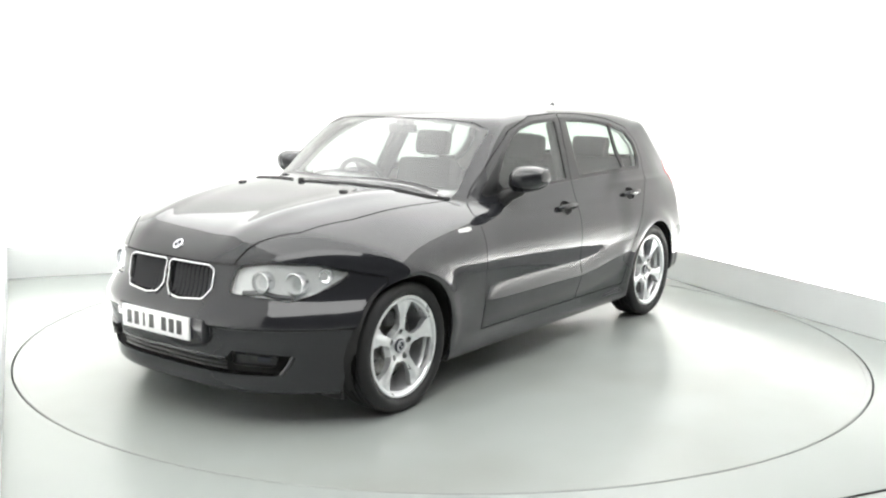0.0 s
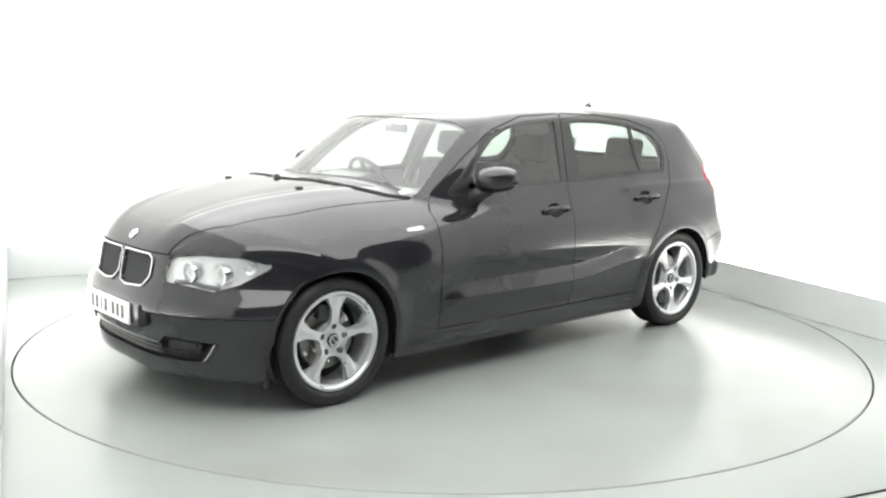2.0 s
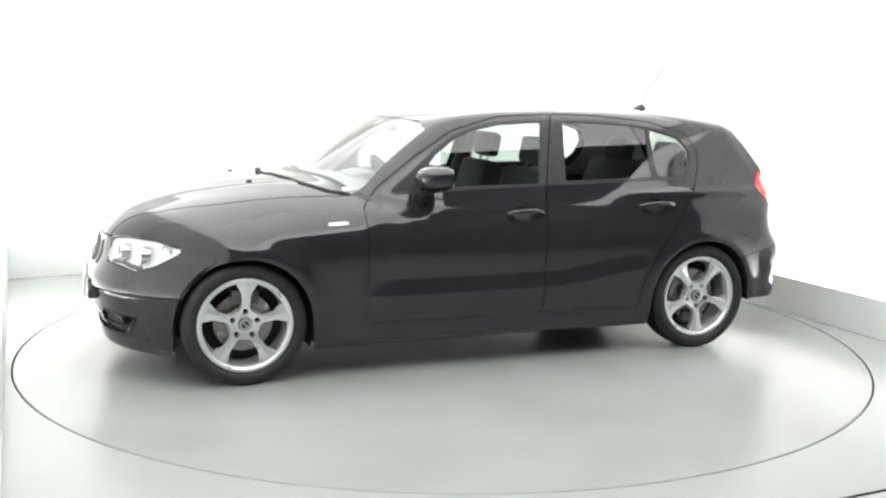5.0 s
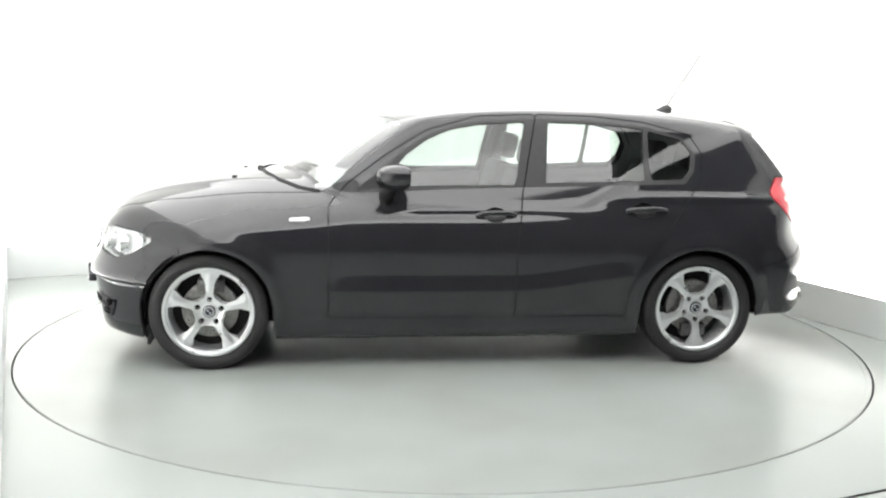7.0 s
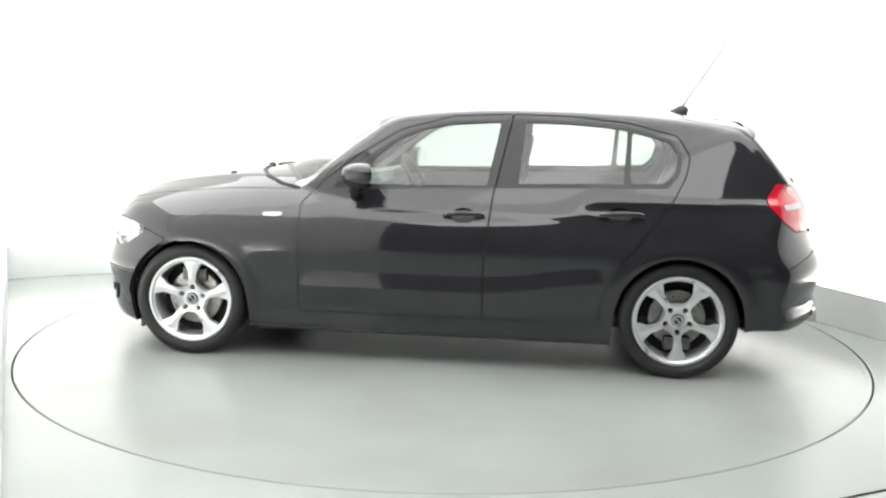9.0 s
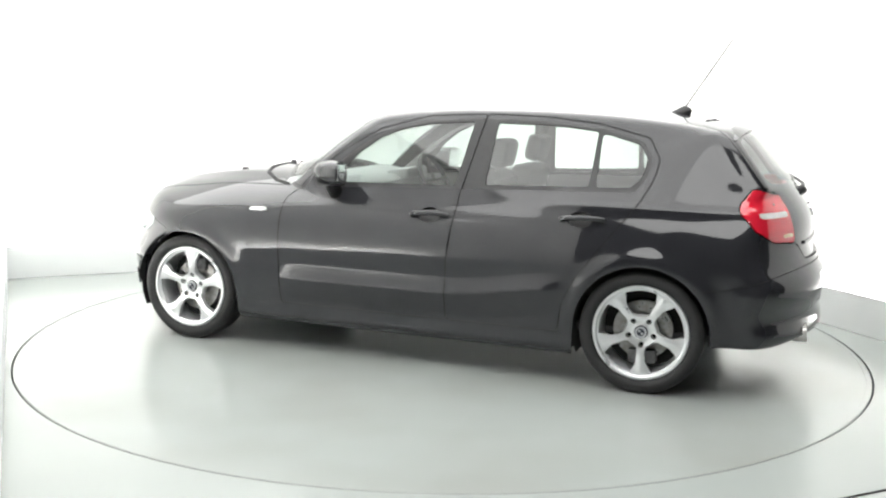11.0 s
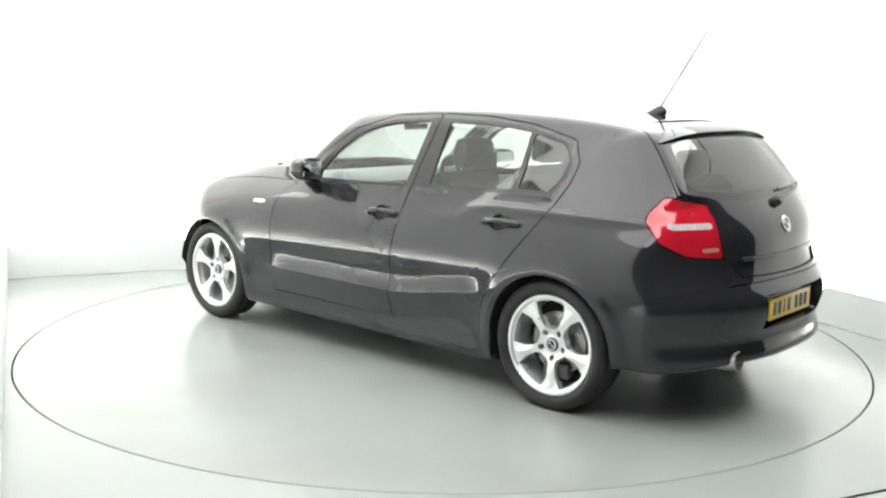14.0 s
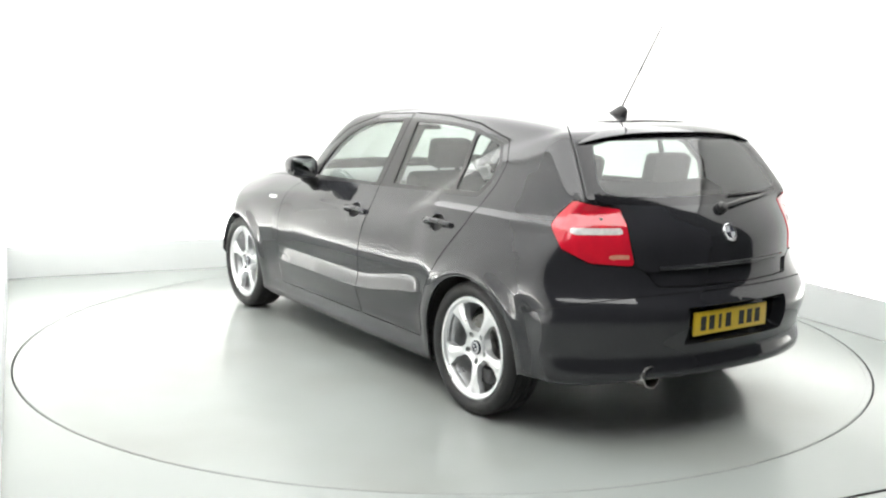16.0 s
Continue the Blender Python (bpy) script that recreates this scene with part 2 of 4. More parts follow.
def curve(xs, ys):
    """A smooth curve through points (natural cubic), constant slope outside."""
    xs, ys = np.array(xs, float), np.array(ys, float)
    n = len(xs)
    h = np.diff(xs)
    A, r = np.eye(n), np.zeros(n)
    for i in range(1, n - 1):
        A[i, i - 1:i + 2] = h[i - 1], 2 * (h[i - 1] + h[i]), h[i]
        r[i] = 6 * ((ys[i + 1] - ys[i]) / h[i] - (ys[i] - ys[i - 1]) / h[i - 1])
    m = np.linalg.solve(A, r)

    def f(x):
        x = np.asarray(x, float)
        c = np.clip(x, xs[0], xs[-1])
        i = np.clip(np.searchsorted(xs, c) - 1, 0, n - 2)
        a, b = xs[i + 1] - c, c - xs[i]
        y = (m[i] * a ** 3 + m[i + 1] * b ** 3) / (6 * h[i]) + (ys[i] / h[i] - m[i] * h[i] / 6) * a + (ys[i + 1] / h[i] - m[i + 1] * h[i] / 6) * b
        s0 = (ys[1] - ys[0]) / h[0] - h[0] * m[1] / 6
        s1 = (ys[-1] - ys[-2]) / h[-1] + h[-1] * m[-2] / 6
        return y + np.where(x < xs[0], (x - xs[0]) * s0, 0) + np.where(x > xs[-1], (x - xs[-1]) * s1, 0)
    return f


def step(x, a, b):
    t = np.clip((x - a) / (b - a), 0, 1)
    return t * t * t * (t * (6 * t - 15) + 10)


PLAN = curve([-2.2, -1.9, -1.6, -1.33, -0.9, 0, 0.7, 1.33, 1.6, 1.85, 2.1], [0.775, 0.822, 0.858, 0.872, 0.868, 0.866, 0.866, 0.870, 0.852, 0.81, 0.75])
BELT = curve([-2.2, -1.5, -1.18, -0.55, -0.245, 0.36, 0.65, 0.94, 1.4, 1.9], [0.925, 0.930, 0.931, 0.913, 0.896, 0.875, 0.859, 0.837, 0.79, 0.72])
SIDE = curve([0.10, 0.155, 0.18, 0.205, 0.222, 0.25, 0.33, 0.45, 0.50, 0.56, 0.61, 0.65, 0.70, 0.75, 0.85, 0.95], [-0.09, -0.058, -0.043, -0.0355, -0.0352, -0.0365, -0.024, -0.0115, -0.0065, -0.0022, -0.0002, -0.0012, -0.0075, -0.0195, -0.053, -0.092])
HOOD = curve([-2.2, -1.4, -0.9, -0.5, 0.3, 0.7, 0.965, 1.122, 1.279, 1.435, 1.59, 1.745, 1.87, 1.95], [1.36, 1.25, 1.09, 1.04, 1.033, 1.025, 1.012, 1.002, 0.985, 0.962, 0.934, 0.890, 0.832, 0.775])
FRONTX = curve([0.1, 0.155, 0.22, 0.27, 0.353, 0.435, 0.50, 0.55, 0.60, 0.662, 0.742, 0.80], [1.99, 2.015, 2.03, 2.035, 2.047, 2.063, 2.055, 2.03, 2.008, 1.995, 1.968, 1.93])
REARX = curve([0.1, 0.244, 0.298, 0.335, 0.387, 0.458, 0.545, 0.60, 0.652, 0.739, 0.861, 0.93, 1.015, 1.15, 1.291], [-2.08, -2.14, -2.163, -2.166, -2.152, -2.166, -2.184, -2.17, -2.135, -2.10, -2.085, -2.055, -1.995, -1.878, -1.755])
ROOF = curve([-2.0, -1.75, -1.5, -1.2, -0.9, -0.6, -0.3, 0.0, 0.25, 0.5], [1.255, 1.318, 1.363, 1.397, 1.414, 1.420, 1.417, 1.400, 1.368, 1.32])


LEDGE = 0.085


def ledge_z(x):
    return 0.424 + 0.075 * step(-x, 0.2, 1.05)


def blocks(x, y, z):
    """Lower body and cabin, each negative inside."""
    y = np.abs(y)
    d = z - BELT(x)
    below = SIDE(z) * (0.55 + 0.45 * step(np.abs(x + 0.1), 2.0, 1.2))
    zc = ledge_z(x)
    between = step(x, -1.02, -0.78) * (1 - step(x, 0.50, 0.82))
    rise = np.clip((zc + LEDGE - z) / LEDGE, 0, 1)
    tuck = np.clip(1 - (zc - z) / 0.14, 0, 1)
    ledge = between * (0.026 * rise ** 1.35 * tuck - 0.009) * step(z, 0.24, 0.34)
    shoulder = 0.008 * np.exp(-(np.minimum(d + 0.004, 0) / 0.026) ** 2 - (np.maximum(d + 0.004, 0) / 0.016) ** 2) - 0.10 * np.maximum(d, 0)
    flare = 0.014 * (np.exp(-((np.hypot(x - 1.33, (z - 0.31)) - 0.36) / 0.05) ** 2) + np.exp(-((np.hypot(x + 1.33, (z - 0.31)) - 0.36) / 0.05) ** 2)) * step(z, 0.15, 0.3)
    rear_in = -0.090 * step(z, 0.72, 1.05) * step(-x, 1.35, 2.05)
    side = y - (PLAN(x) + below + ledge + shoulder + flare + rear_in)
    side = side + 0.018 * (1 - step(z, 0.448, 0.460)) * step(x, 1.45, 1.75)
    side = side - 0.022 * (1 - step(z, 0.53, 0.595)) * step(-x, 1.70, 1.92) * step(z, 0.26, 0.50)
    hood = (z - (HOOD(x) - 0.545 * np.maximum(y - 0.1, 0) ** 3 * step(x, -1.3, -0.6) + 0.007 * np.exp(-((y - 0.30 - 0.20 * (1.9 - x)) / 0.06) ** 2) * step(x, 0.7, 1.2))) * 0.92
    sweep = 0.76 + 0.14 * step(z, 0.45, 0.65)
    front = (x - (FRONTX(z) - sweep * y ** 3.2 - 0.022 * (1 - step(z, 0.448, 0.460)))) * 0.9
    rear = (REARX(z) + 0.50 * y ** 2.6 - x) * 0.95
    bottom = 0.155 + 0.115 * step(-x, 1.5, 1.72) + 0.03 * step(-x, 1.9, 2.15) - z
    low = smax(smax(side, hood, 0.07), smax(front, rear, 0.05), 0.075)
    low = smax(low, bottom, 0.03)
    glass = y - (0.742 - 0.40 * (z - 0.98) - 0.36 * np.maximum(x - 0.2, 0) ** 2 - 0.085 * np.maximum(-1.0 - x, 0) ** 2)
    roof = z - (ROOF(x) - 0.12 * y ** 2)
    u = z - 0.94
    screen = (x - (1.08 - 1.45 * u - 0.5 * u * u - (0.82 - 0.55 * np.clip(u, 0, 0.4)) * y ** 2)) * 0.6
    back = (-1.735 - 0.90 * (1.291 - z) + 0.24 * (1.291 - z) ** 2 + (0.22 + 0.45 * step(-z, -1.06, -0.90)) * y ** 2.5 + 0.05 * step(-z, -1.0, -0.86) - x) * 0.75
    cab = smax(smax(smax(glass * 0.93, roof, 0.10), smax(screen, back, 0.03), 0.06), 0.84 - z, 0.03)
    return low, cab, screen - glass * 0.93, back - glass * 0.93


def body_f(x, y, z):
    """Negative inside the car's outer skin."""
    low, cab = blocks(x, y, z)[:2]
    return smin(low, cab, 0.035)


SPINE_A, SPINE_B, SPINE_Z = 1.35, -1.45, 0.60


def rays(s, th):
    """s: -1..0 nose cap, 0..1 along the spine, 1..2 tail cap."""
    z0 = np.full_like(s, SPINE_Z)
    ph = np.where(s < 0, (1 + s), np.where(s > 1, (2 - s), 1)) * math.pi / 2
    x0 = SPINE_A + (SPINE_B - SPINE_A) * np.clip(s, 0, 1)
    dx = np.cos(ph) * np.where(s < 0.5, 1, -1)
    return np.stack([x0, 0 * x0, z0], -1), np.stack([dx, np.sin(ph) * np.cos(th), np.sin(ph) * np.sin(th)], -1)


def surface(s, th):
    """Where the ray meets the skin."""
    o, d = rays(s, th)
    lo, hi = np.full_like(s, 0.05), np.full_like(s, 1.6)
    for _ in range(24):
        mid = (lo + hi) / 2
        p = o + d * mid[:, None]
        inside = body_f(p[:, 0], p[:, 1], p[:, 2]) < 0
        lo, hi = np.where(inside, mid, lo), np.where(inside, hi, mid)
    return o + d * lo[:, None]


def body_normal(p):
    e = 0.005
    g = np.stack([body_f(*(p + np.eye(3)[k] * e).T) - body_f(*(p - np.eye(3)[k] * e).T) for k in range(3)], -1)
    return g / np.maximum(np.linalg.norm(g, axis=1, keepdims=True), 1e-9)


class Skin:
    """A sheet over two parameters that can be cut along any line g = 0."""

    def __init__(self, us, vs, place, normal):
        self.place, self.normal = place, normal
        uu, vv = np.meshgrid(us, vs, indexing="ij")
        self.uv = np.stack([uu.ravel(), vv.ravel()], 1)
        self.pos = place(self.uv[:, 0], self.uv[:, 1])
        n, m = uu.shape
        self.faces = [(i * m + j, i * m + j + 1, (i + 1) * m + j + 1, (i + 1) * m + j) for i in range(n - 1) for j in range(m - 1)]

    def cut(self, g):
        val = g(self.pos)
        val = np.where(np.abs(val) < 1e-5, 1e-5, val)
        neg = (val < 0).tolist()
        todo, edges = [], {}
        for k, f in enumerate(self.faces):
            first = neg[f[0]]
            for v in f:
                if neg[v] != first:
                    todo.append(k)
                    break
        for k in todo:
            f = self.faces[k]
            for a, b in zip(f, f[1:] + f[:1]):
                if neg[a] != neg[b]:
                    edges.setdefault((min(a, b), max(a, b)), len(edges))
        if not edges:
            return
        e = np.array(list(edges))
        lo, hi = np.zeros(len(e)), np.ones(len(e))
        va = val[e[:, 0]]
        fa, fb = va.copy(), val[e[:, 1]].copy()
        for _ in range(5):
            t = lo + (hi - lo) * np.clip(fa / (fa - fb), 0.05, 0.95)
            uv = self.uv[e[:, 0]] * (1 - t[:, None]) + self.uv[e[:, 1]] * t[:, None]
            p = self.place(uv[:, 0], uv[:, 1])
            q = g(p)
            same = (q < 0) == (va < 0)
            lo, fa = np.where(same, t, lo), np.where(same, q, fa)
            hi, fb = np.where(same, hi, t), np.where(same, fb, q)
        base = len(self.pos)
        self.uv, self.pos = np.concatenate([self.uv, uv]), np.concatenate([self.pos, p])
        for k in todo:
            f = self.faces[k]
            ring, marks = [], []
            for a, b in zip(f, f[1:] + f[:1]):
                ring.append(a)
                if neg[a] != neg[b]:
                    marks.append(len(ring))
                    ring.append(base + edges[(min(a, b), max(a, b))])
            if len(marks) == 2:
                i, j = marks
                self.faces[k] = tuple(ring[i:j + 1])
                self.faces.append(tuple(ring[j:] + ring[:i + 1]))
            else:
                self.faces[k] = tuple(ring)

    def gap(self, g, w=0.003):
        self.cut(lambda p: g(p) - w)
        self.cut(lambda p: g(p) + w)

    def centres(self):
        n = np.array([len(f) for f in self.faces])
        flat = np.concatenate([np.array(f) for f in self.faces])
        at = np.concatenate([[0], np.cumsum(n)[:-1]])
        return np.add.reduceat(self.pos[flat], at, axis=0) / n[:, None]

    def panel(self, name, pick, material, parent, sides="both", lift=0.0, edge=0.012, label="", open_seam=True):
        """The faces picked as one mesh. sides: both (joined), left or right."""
        faces = [self.faces[k] for k in np.flatnonzero(pick)]
        if not faces:
            return None
        used = sorted({v for f in faces for v in f})
        index = {v: i for i, v in enumerate(used)}
        pos = self.pos[used]
        nor = self.normal(pos, self.uv[used])
        faces = [tuple(index[v] for v in f) for f in faces]
        turned = 0.0
        for f in faces[::max(1, len(faces) // 200)]:
            a, b, c = pos[f[0]], pos[f[len(f) // 3]], pos[f[2 * len(f) // 3]]
            turned += float(np.cross(b - a, c - a) @ nor[f[0]])
        if turned < 0:
            faces = [f[::-1] for f in faces]
        top = pos + nor * lift
        count = {}
        for f in faces:
            for a, b in zip(f, f[1:] + f[:1]):
                key = (min(a, b), max(a, b))
                count[key] = None if key in count else (a, b)
        V, N, F = [top], [nor], list(faces)
        n = len(top)
        if edge:
            ev, en = [], []
            for ab in count.values():
                if ab is None:
                    continue
                a, b = ab
                if open_seam and abs(pos[a][1]) < 1e-4 and abs(pos[b][1]) < 1e-4:
                    continue
                out = np.cross(top[b] - top[a], nor[a])
                out = out / max(1e-9, np.linalg.norm(out))
                k = n + len(ev)
                ev += [top[a], top[b], top[b] - nor[b] * edge, top[a] - nor[a] * edge]
                en += [out if edge > 0 else -out] * 4
                F.append((k + 1, k, k + 3, k + 2))
            if ev:
                V.append(np.array(ev))
                N.append(np.array(en))
        V, N = np.concatenate(V), np.concatenate(N)
        flip = np.array([1, -1, 1])
        if sides == "both":
            m = len(V)
            V, N = np.concatenate([V, V * flip]), np.concatenate([N, N * flip])
            F = F + [tuple(a + m for a in f[::-1]) for f in F]
        elif sides == "right":
            V, N, F = V * flip, N * flip, [f[::-1] for f in F]
        me = bpy.data.meshes.new(name)
        me.from_pydata(V.tolist(), [], F)
        me.materials.append(material)
        me.shade_smooth()
        me.normals_split_custom_set_from_vertices(N.tolist())
        ob = new(name, me)
        ob.parent = parent
        if label:
            ob["label"] = label
        return ob


def inset(pts, r):
    """A polygon moved inwards by r (points anticlockwise or clockwise)."""
    n = len(pts)
    area = sum(pts[i][0] * pts[(i + 1) % n][1] - pts[(i + 1) % n][0] * pts[i][1] for i in range(n))
    s = 1 if area > 0 else -1
    out = []
    for i in range(n):
        p0, p1, p2 = (np.array(pts[(i + k) % n], float) for k in (-1, 0, 1))
        d1, d2 = (p1 - p0) / np.linalg.norm(p1 - p0), (p2 - p1) / np.linalg.norm(p2 - p1)
        n1, n2 = np.array([-d1[1], d1[0]]) * s, np.array([-d2[1], d2[0]]) * s
        b = n1 + n2
        out.append(p1 + b * r / max(0.35, (b @ n1)))
    return out


def outline(pts, r=0.02):
    """Signed distance to a polygon with rounded corners."""
    q = np.array(inset(pts, r))

    def f(a, b):
        p = np.stack([a, b], 1)
        d = np.full(len(p), 1e9)
        sign = np.ones(len(p))
        for i in range(len(q)):
            v0, v1 = q[i], q[i - 1]
            e, w = v1 - v0, p - v0
            t = np.clip((w @ e) / (e @ e), 0, 1)
            d = np.minimum(d, ((w - t[:, None] * e) ** 2).sum(1))
            c1, c2, c3 = p[:, 1] >= v0[1], p[:, 1] < v1[1], e[0] * w[:, 1] > e[1] * w[:, 0]
            sign = np.where((c1 & c2 & c3) | (~c1 & ~c2 & ~c3), -sign, sign)
        return sign * np.sqrt(d) - r
    return f

# ---------------------------------------------------------------- more materials for the car
def glass_mat(name, tint, gloss=0.0, least=0.07):
    m = bpy.data.materials.new(name)
    m.use_nodes = True
    nt = m.node_tree
    nt.nodes.remove(nt.nodes["Principled BSDF"])
    out = nt.nodes["Material Output"]
    tr, gl, mx, lw, po, ma = (nt.nodes.new(k) for k in ("ShaderNodeBsdfTransparent", "ShaderNodeBsdfGlossy", "ShaderNodeMixShader", "ShaderNodeLayerWeight", "ShaderNodeMath", "ShaderNodeMath"))
    tr.inputs["Color"].default_value = (*tint, 1)
    gl.inputs["Roughness"].default_value = gloss
    lw.inputs["Blend"].default_value = 0.5
    po.operation, po.inputs[1].default_value = "POWER", 4.5
    ma.operation, ma.inputs[1].default_value, ma.inputs[2].default_value = "MULTIPLY_ADD", 0.99 - least, least
    nt.links.new(lw.outputs["Facing"], po.inputs[0])
    nt.links.new(po.outputs[0], ma.inputs[0])
    nt.links.new(ma.outputs[0], mx.inputs["Fac"])
    nt.links.new(tr.outputs["BSDF"], mx.inputs[1])
    nt.links.new(gl.outputs["BSDF"], mx.inputs[2])
    nt.links.new(mx.outputs["Shader"], out.inputs["Surface"])
    return m


M_GLASS = glass_mat("window_glass", (0.60, 0.66, 0.63), 0.0, 0.09)
M_SCREEN = glass_mat("windscreen_glass", (0.64, 0.69, 0.67), 0.0, 0.13)
M_LENS = glass_mat("lamp_lens", (0.95, 0.96, 0.96))
M_REFLECT = vary(mat("lamp_reflector", (0.88, 0.89, 0.89), 0.28, 0.1), 18, (0.86, 0.86, 0.86), 1.0)
M_RED = vary(mat("red_lens", (0.62, 0.012, 0.03), 0.12, 0.0, Coat_Weight=1.0, Coat_Roughness=0.03, Subsurface_Weight=0.0), 14, (0.50, 0.012, 0.03), 1.0)
M_CLEAR = vary(mat("clear_lens", (0.66, 0.66, 0.64), 0.15, 0.0, Coat_Weight=1.0), 60, (0.5, 0.5, 0.49), 1.0)
M_AMBER = vary(mat("amber_lens", (0.62, 0.30, 0.20), 0.2, 0.0, Coat_Weight=1.0), 40, (0.5, 0.22, 0.15), 1.0)
M_BORDER = mat("glass_border", (0.012, 0.012, 0.014), 0.08)
M_PLATE_W = vary(mat("white_plate", (0.82, 0.82, 0.82), 0.35), 30, (0.74, 0.74, 0.74), 1.0)
M_PLATE_Y = vary(mat("yellow_plate", (0.80, 0.56, 0.04), 0.35), 30, (0.72, 0.50, 0.03), 1.0)
M_INK = mat("plate_ink", (0.02, 0.02, 0.02), 0.5)
M_SEAT = vary(mat("seat_cloth", (0.06, 0.061, 0.064), 0.9), 25, (0.08, 0.08, 0.084), 1.0, None, 0.4, bump_scale=500)
M_CARD = vary(mat("interior_plastic", (0.42, 0.42, 0.42), 0.6), 25, (0.46, 0.46, 0.46), 1.0, (0.5, 0.7), 0.2, bump_scale=400)
M_LINING = vary(mat("roof_lining", (0.45, 0.45, 0.44), 0.9), 25, (0.40, 0.40, 0.39), 1.0)
M_MIRROR = mat("mirror_silver", (0.55, 0.57, 0.58), 0.03, 1.0)
M_BADGE = mat("badge_white", (0.45, 0.46, 0.48), 0.25)
M_BADGE_DARK = mat("badge_dark", (0.03, 0.033, 0.045), 0.2)
M_PIPE = vary(mat("exhaust_steel", (0.70, 0.69, 0.67), 0.25, 1.0), 30, (0.5, 0.49, 0.47), 1.0, (0.2, 0.45))

OFF = Matrix.Translation((CAR_OFF[0], CAR_OFF[1], 0))

# ---------------------------------------------------------------- lines on the skin
U = np.concatenate([-1 + np.linspace(0, 1, 56) ** 0.8, np.linspace(0, 1, 190)[1:], 1 + np.linspace(0, 1, 56)[1:] ** 1.25])
V_ = np.linspace(-math.pi / 2, math.pi / 2, 170)
skin = Skin(U, V_, surface, lambda p, uv: body_normal(p))

side_xz = lambda f: (lambda p: f(p[:, 0], p[:, 2]))
end_yz = lambda f: (lambda p: f(np.abs(p[:, 1]), p[:, 2]))

front_glass = side_xz(outline([(0.43, 0.972), (0.29, 1.137), (0.171, 1.222), (0.05, 1.272), (-0.102, 1.302), (-0.365, 1.320), (-0.302, 0.984)], 0.012))
rear_glass = side_xz(outline([(-0.498, 1.319), (-0.47, 0.995), (-1.020, 1.012), (-1.038, 1.287), (-0.882, 1.305), (-0.724, 1.314)], 0.012))
quarter_glass = side_xz(outline([(-1.060, 1.282), (-1.056, 1.013), (-1.234, 1.019), (-1.286, 1.075), (-1.300, 1.163), (-1.254, 1.231)], 0.02))
dlo = side_xz(outline([(0.56, 0.940), (0.31, 1.155), (0.18, 1.240), (0.05, 1.290), (-0.10, 1.321), (-0.4, 1.339), (-0.75, 1.333), (-1.05, 1.303), (-1.27, 1.243), (-1.325, 1.16), (-1.308, 1.065), (-1.25, 0.996), (-0.47, 0.974), (0.1, 0.958)], 0.02))
door_front = side_xz(outline([(0.706, 0.275), (0.706, 0.87), (0.60, 0.985), (0.40, 1.135), (0.18, 1.268), (-0.1, 1.346), (-0.43, 1.362), (-0.3365, 0.93), (-0.3195, 0.776), (-0.3015, 0.6), (-0.2975, 0.275)], 0.02))
door_rear = side_xz(outline([(-0.299, 0.275), (-0.303, 0.6), (-0.321, 0.776), (-0.338, 0.93), (-0.4315, 1.362), (-0.75, 1.355), (-1.05, 1.325), (-1.30, 1.262), (-1.362, 1.16), (-1.345, 1.065), (-1.29, 0.955), (-1.195, 0.825), (-1.097, 0.696), (-0.996, 0.559), (-0.93, 0.42), (-0.91, 0.275)], 0.02))
screen_l = end_yz(outline([(-0.4, 1.333), (0.30, 1.328), (0.48, 1.314), (0.588, 1.277), (0.655, 0.96), (0.64, 0.90), (-0.4, 0.90)], 0.03))
back_l = end_yz(outline([(-0.4, 1.296), (0.30, 1.293), (0.50, 1.283), (0.575, 1.262), (0.655, 1.10), (0.645, 1.055), (0.60, 1.022), (0.3, 1.008), (-0.4, 1.004)], 0.025))
gate_l = end_yz(outline([(-0.4, 1.36), (0.5, 1.345), (0.605, 1.285), (0.678, 1.10), (0.668, 1.045), (0.55, 1.012), (0.528, 0.94), (0.50, 0.765), (0.46, 0.745), (0.415, 0.682), (-0.4, 0.670)], 0.02))
clear_l = end_yz(outline([(-0.4, 1.280), (0.40, 1.274), (0.505, 1.252), (0.565, 1.11), (0.555, 1.07), (0.50, 1.052), (0.3, 1.046), (-0.4, 1.044)], 0.03))
screen_o, back_o, gate_o = screen_l, back_l, gate_l
screen_l = lambda p: np.maximum(screen_o(p), 0.004 - blocks(*p.T)[2])
back_l = lambda p: np.maximum(back_o(p), 0.004 - blocks(*p.T)[3])
gate_l = lambda p: np.maximum(gate_o(p), np.where(p[:, 2] > 0.97, -0.006 - blocks(*p.T)[3], -1.0))
hood_l = lambda p: HOOD_PLAN(p[:, 0], np.abs(p[:, 1]))
HOOD_PLAN = outline([(0.5, -0.3), (0.5, 0.67), (0.72, 0.66), (1.03, 0.637), (1.45, 0.608), (1.715, 0.548), (1.875, 0.41), (1.95, 0.37), (2.2, 0.35), (2.2, -0.3)], 0.02)
hood_edge = lambda p: 0.716 - p[:, 2]
lamp_l = lambda p: LAMP(np.abs(p[:, 1]) - p[:, 0], p[:, 2])
LAMP = outline([(-1.555, 0.695), (-1.60, 0.597), (-1.38, 0.584), (-1.235, 0.570), (-1.07, 0.600), (-0.868, 0.680), (-1.07, 0.722), (-1.34, 0.730), (-1.51, 0.715)], 0.012)
tail_l = lambda p: TAIL(np.abs(p[:, 1]) + p[:, 0], p[:, 2])
TAIL = outline([(-1.008, 0.925), (-1.045, 0.968), (-1.14, 1.035), (-1.40, 1.000), (-1.452, 0.94), (-1.51, 0.767), (-1.25, 0.780), (-1.08, 0.838)], 0.018)
strip_l = lambda p: STRIP(np.abs(p[:, 1]) + p[:, 0], p[:, 2])
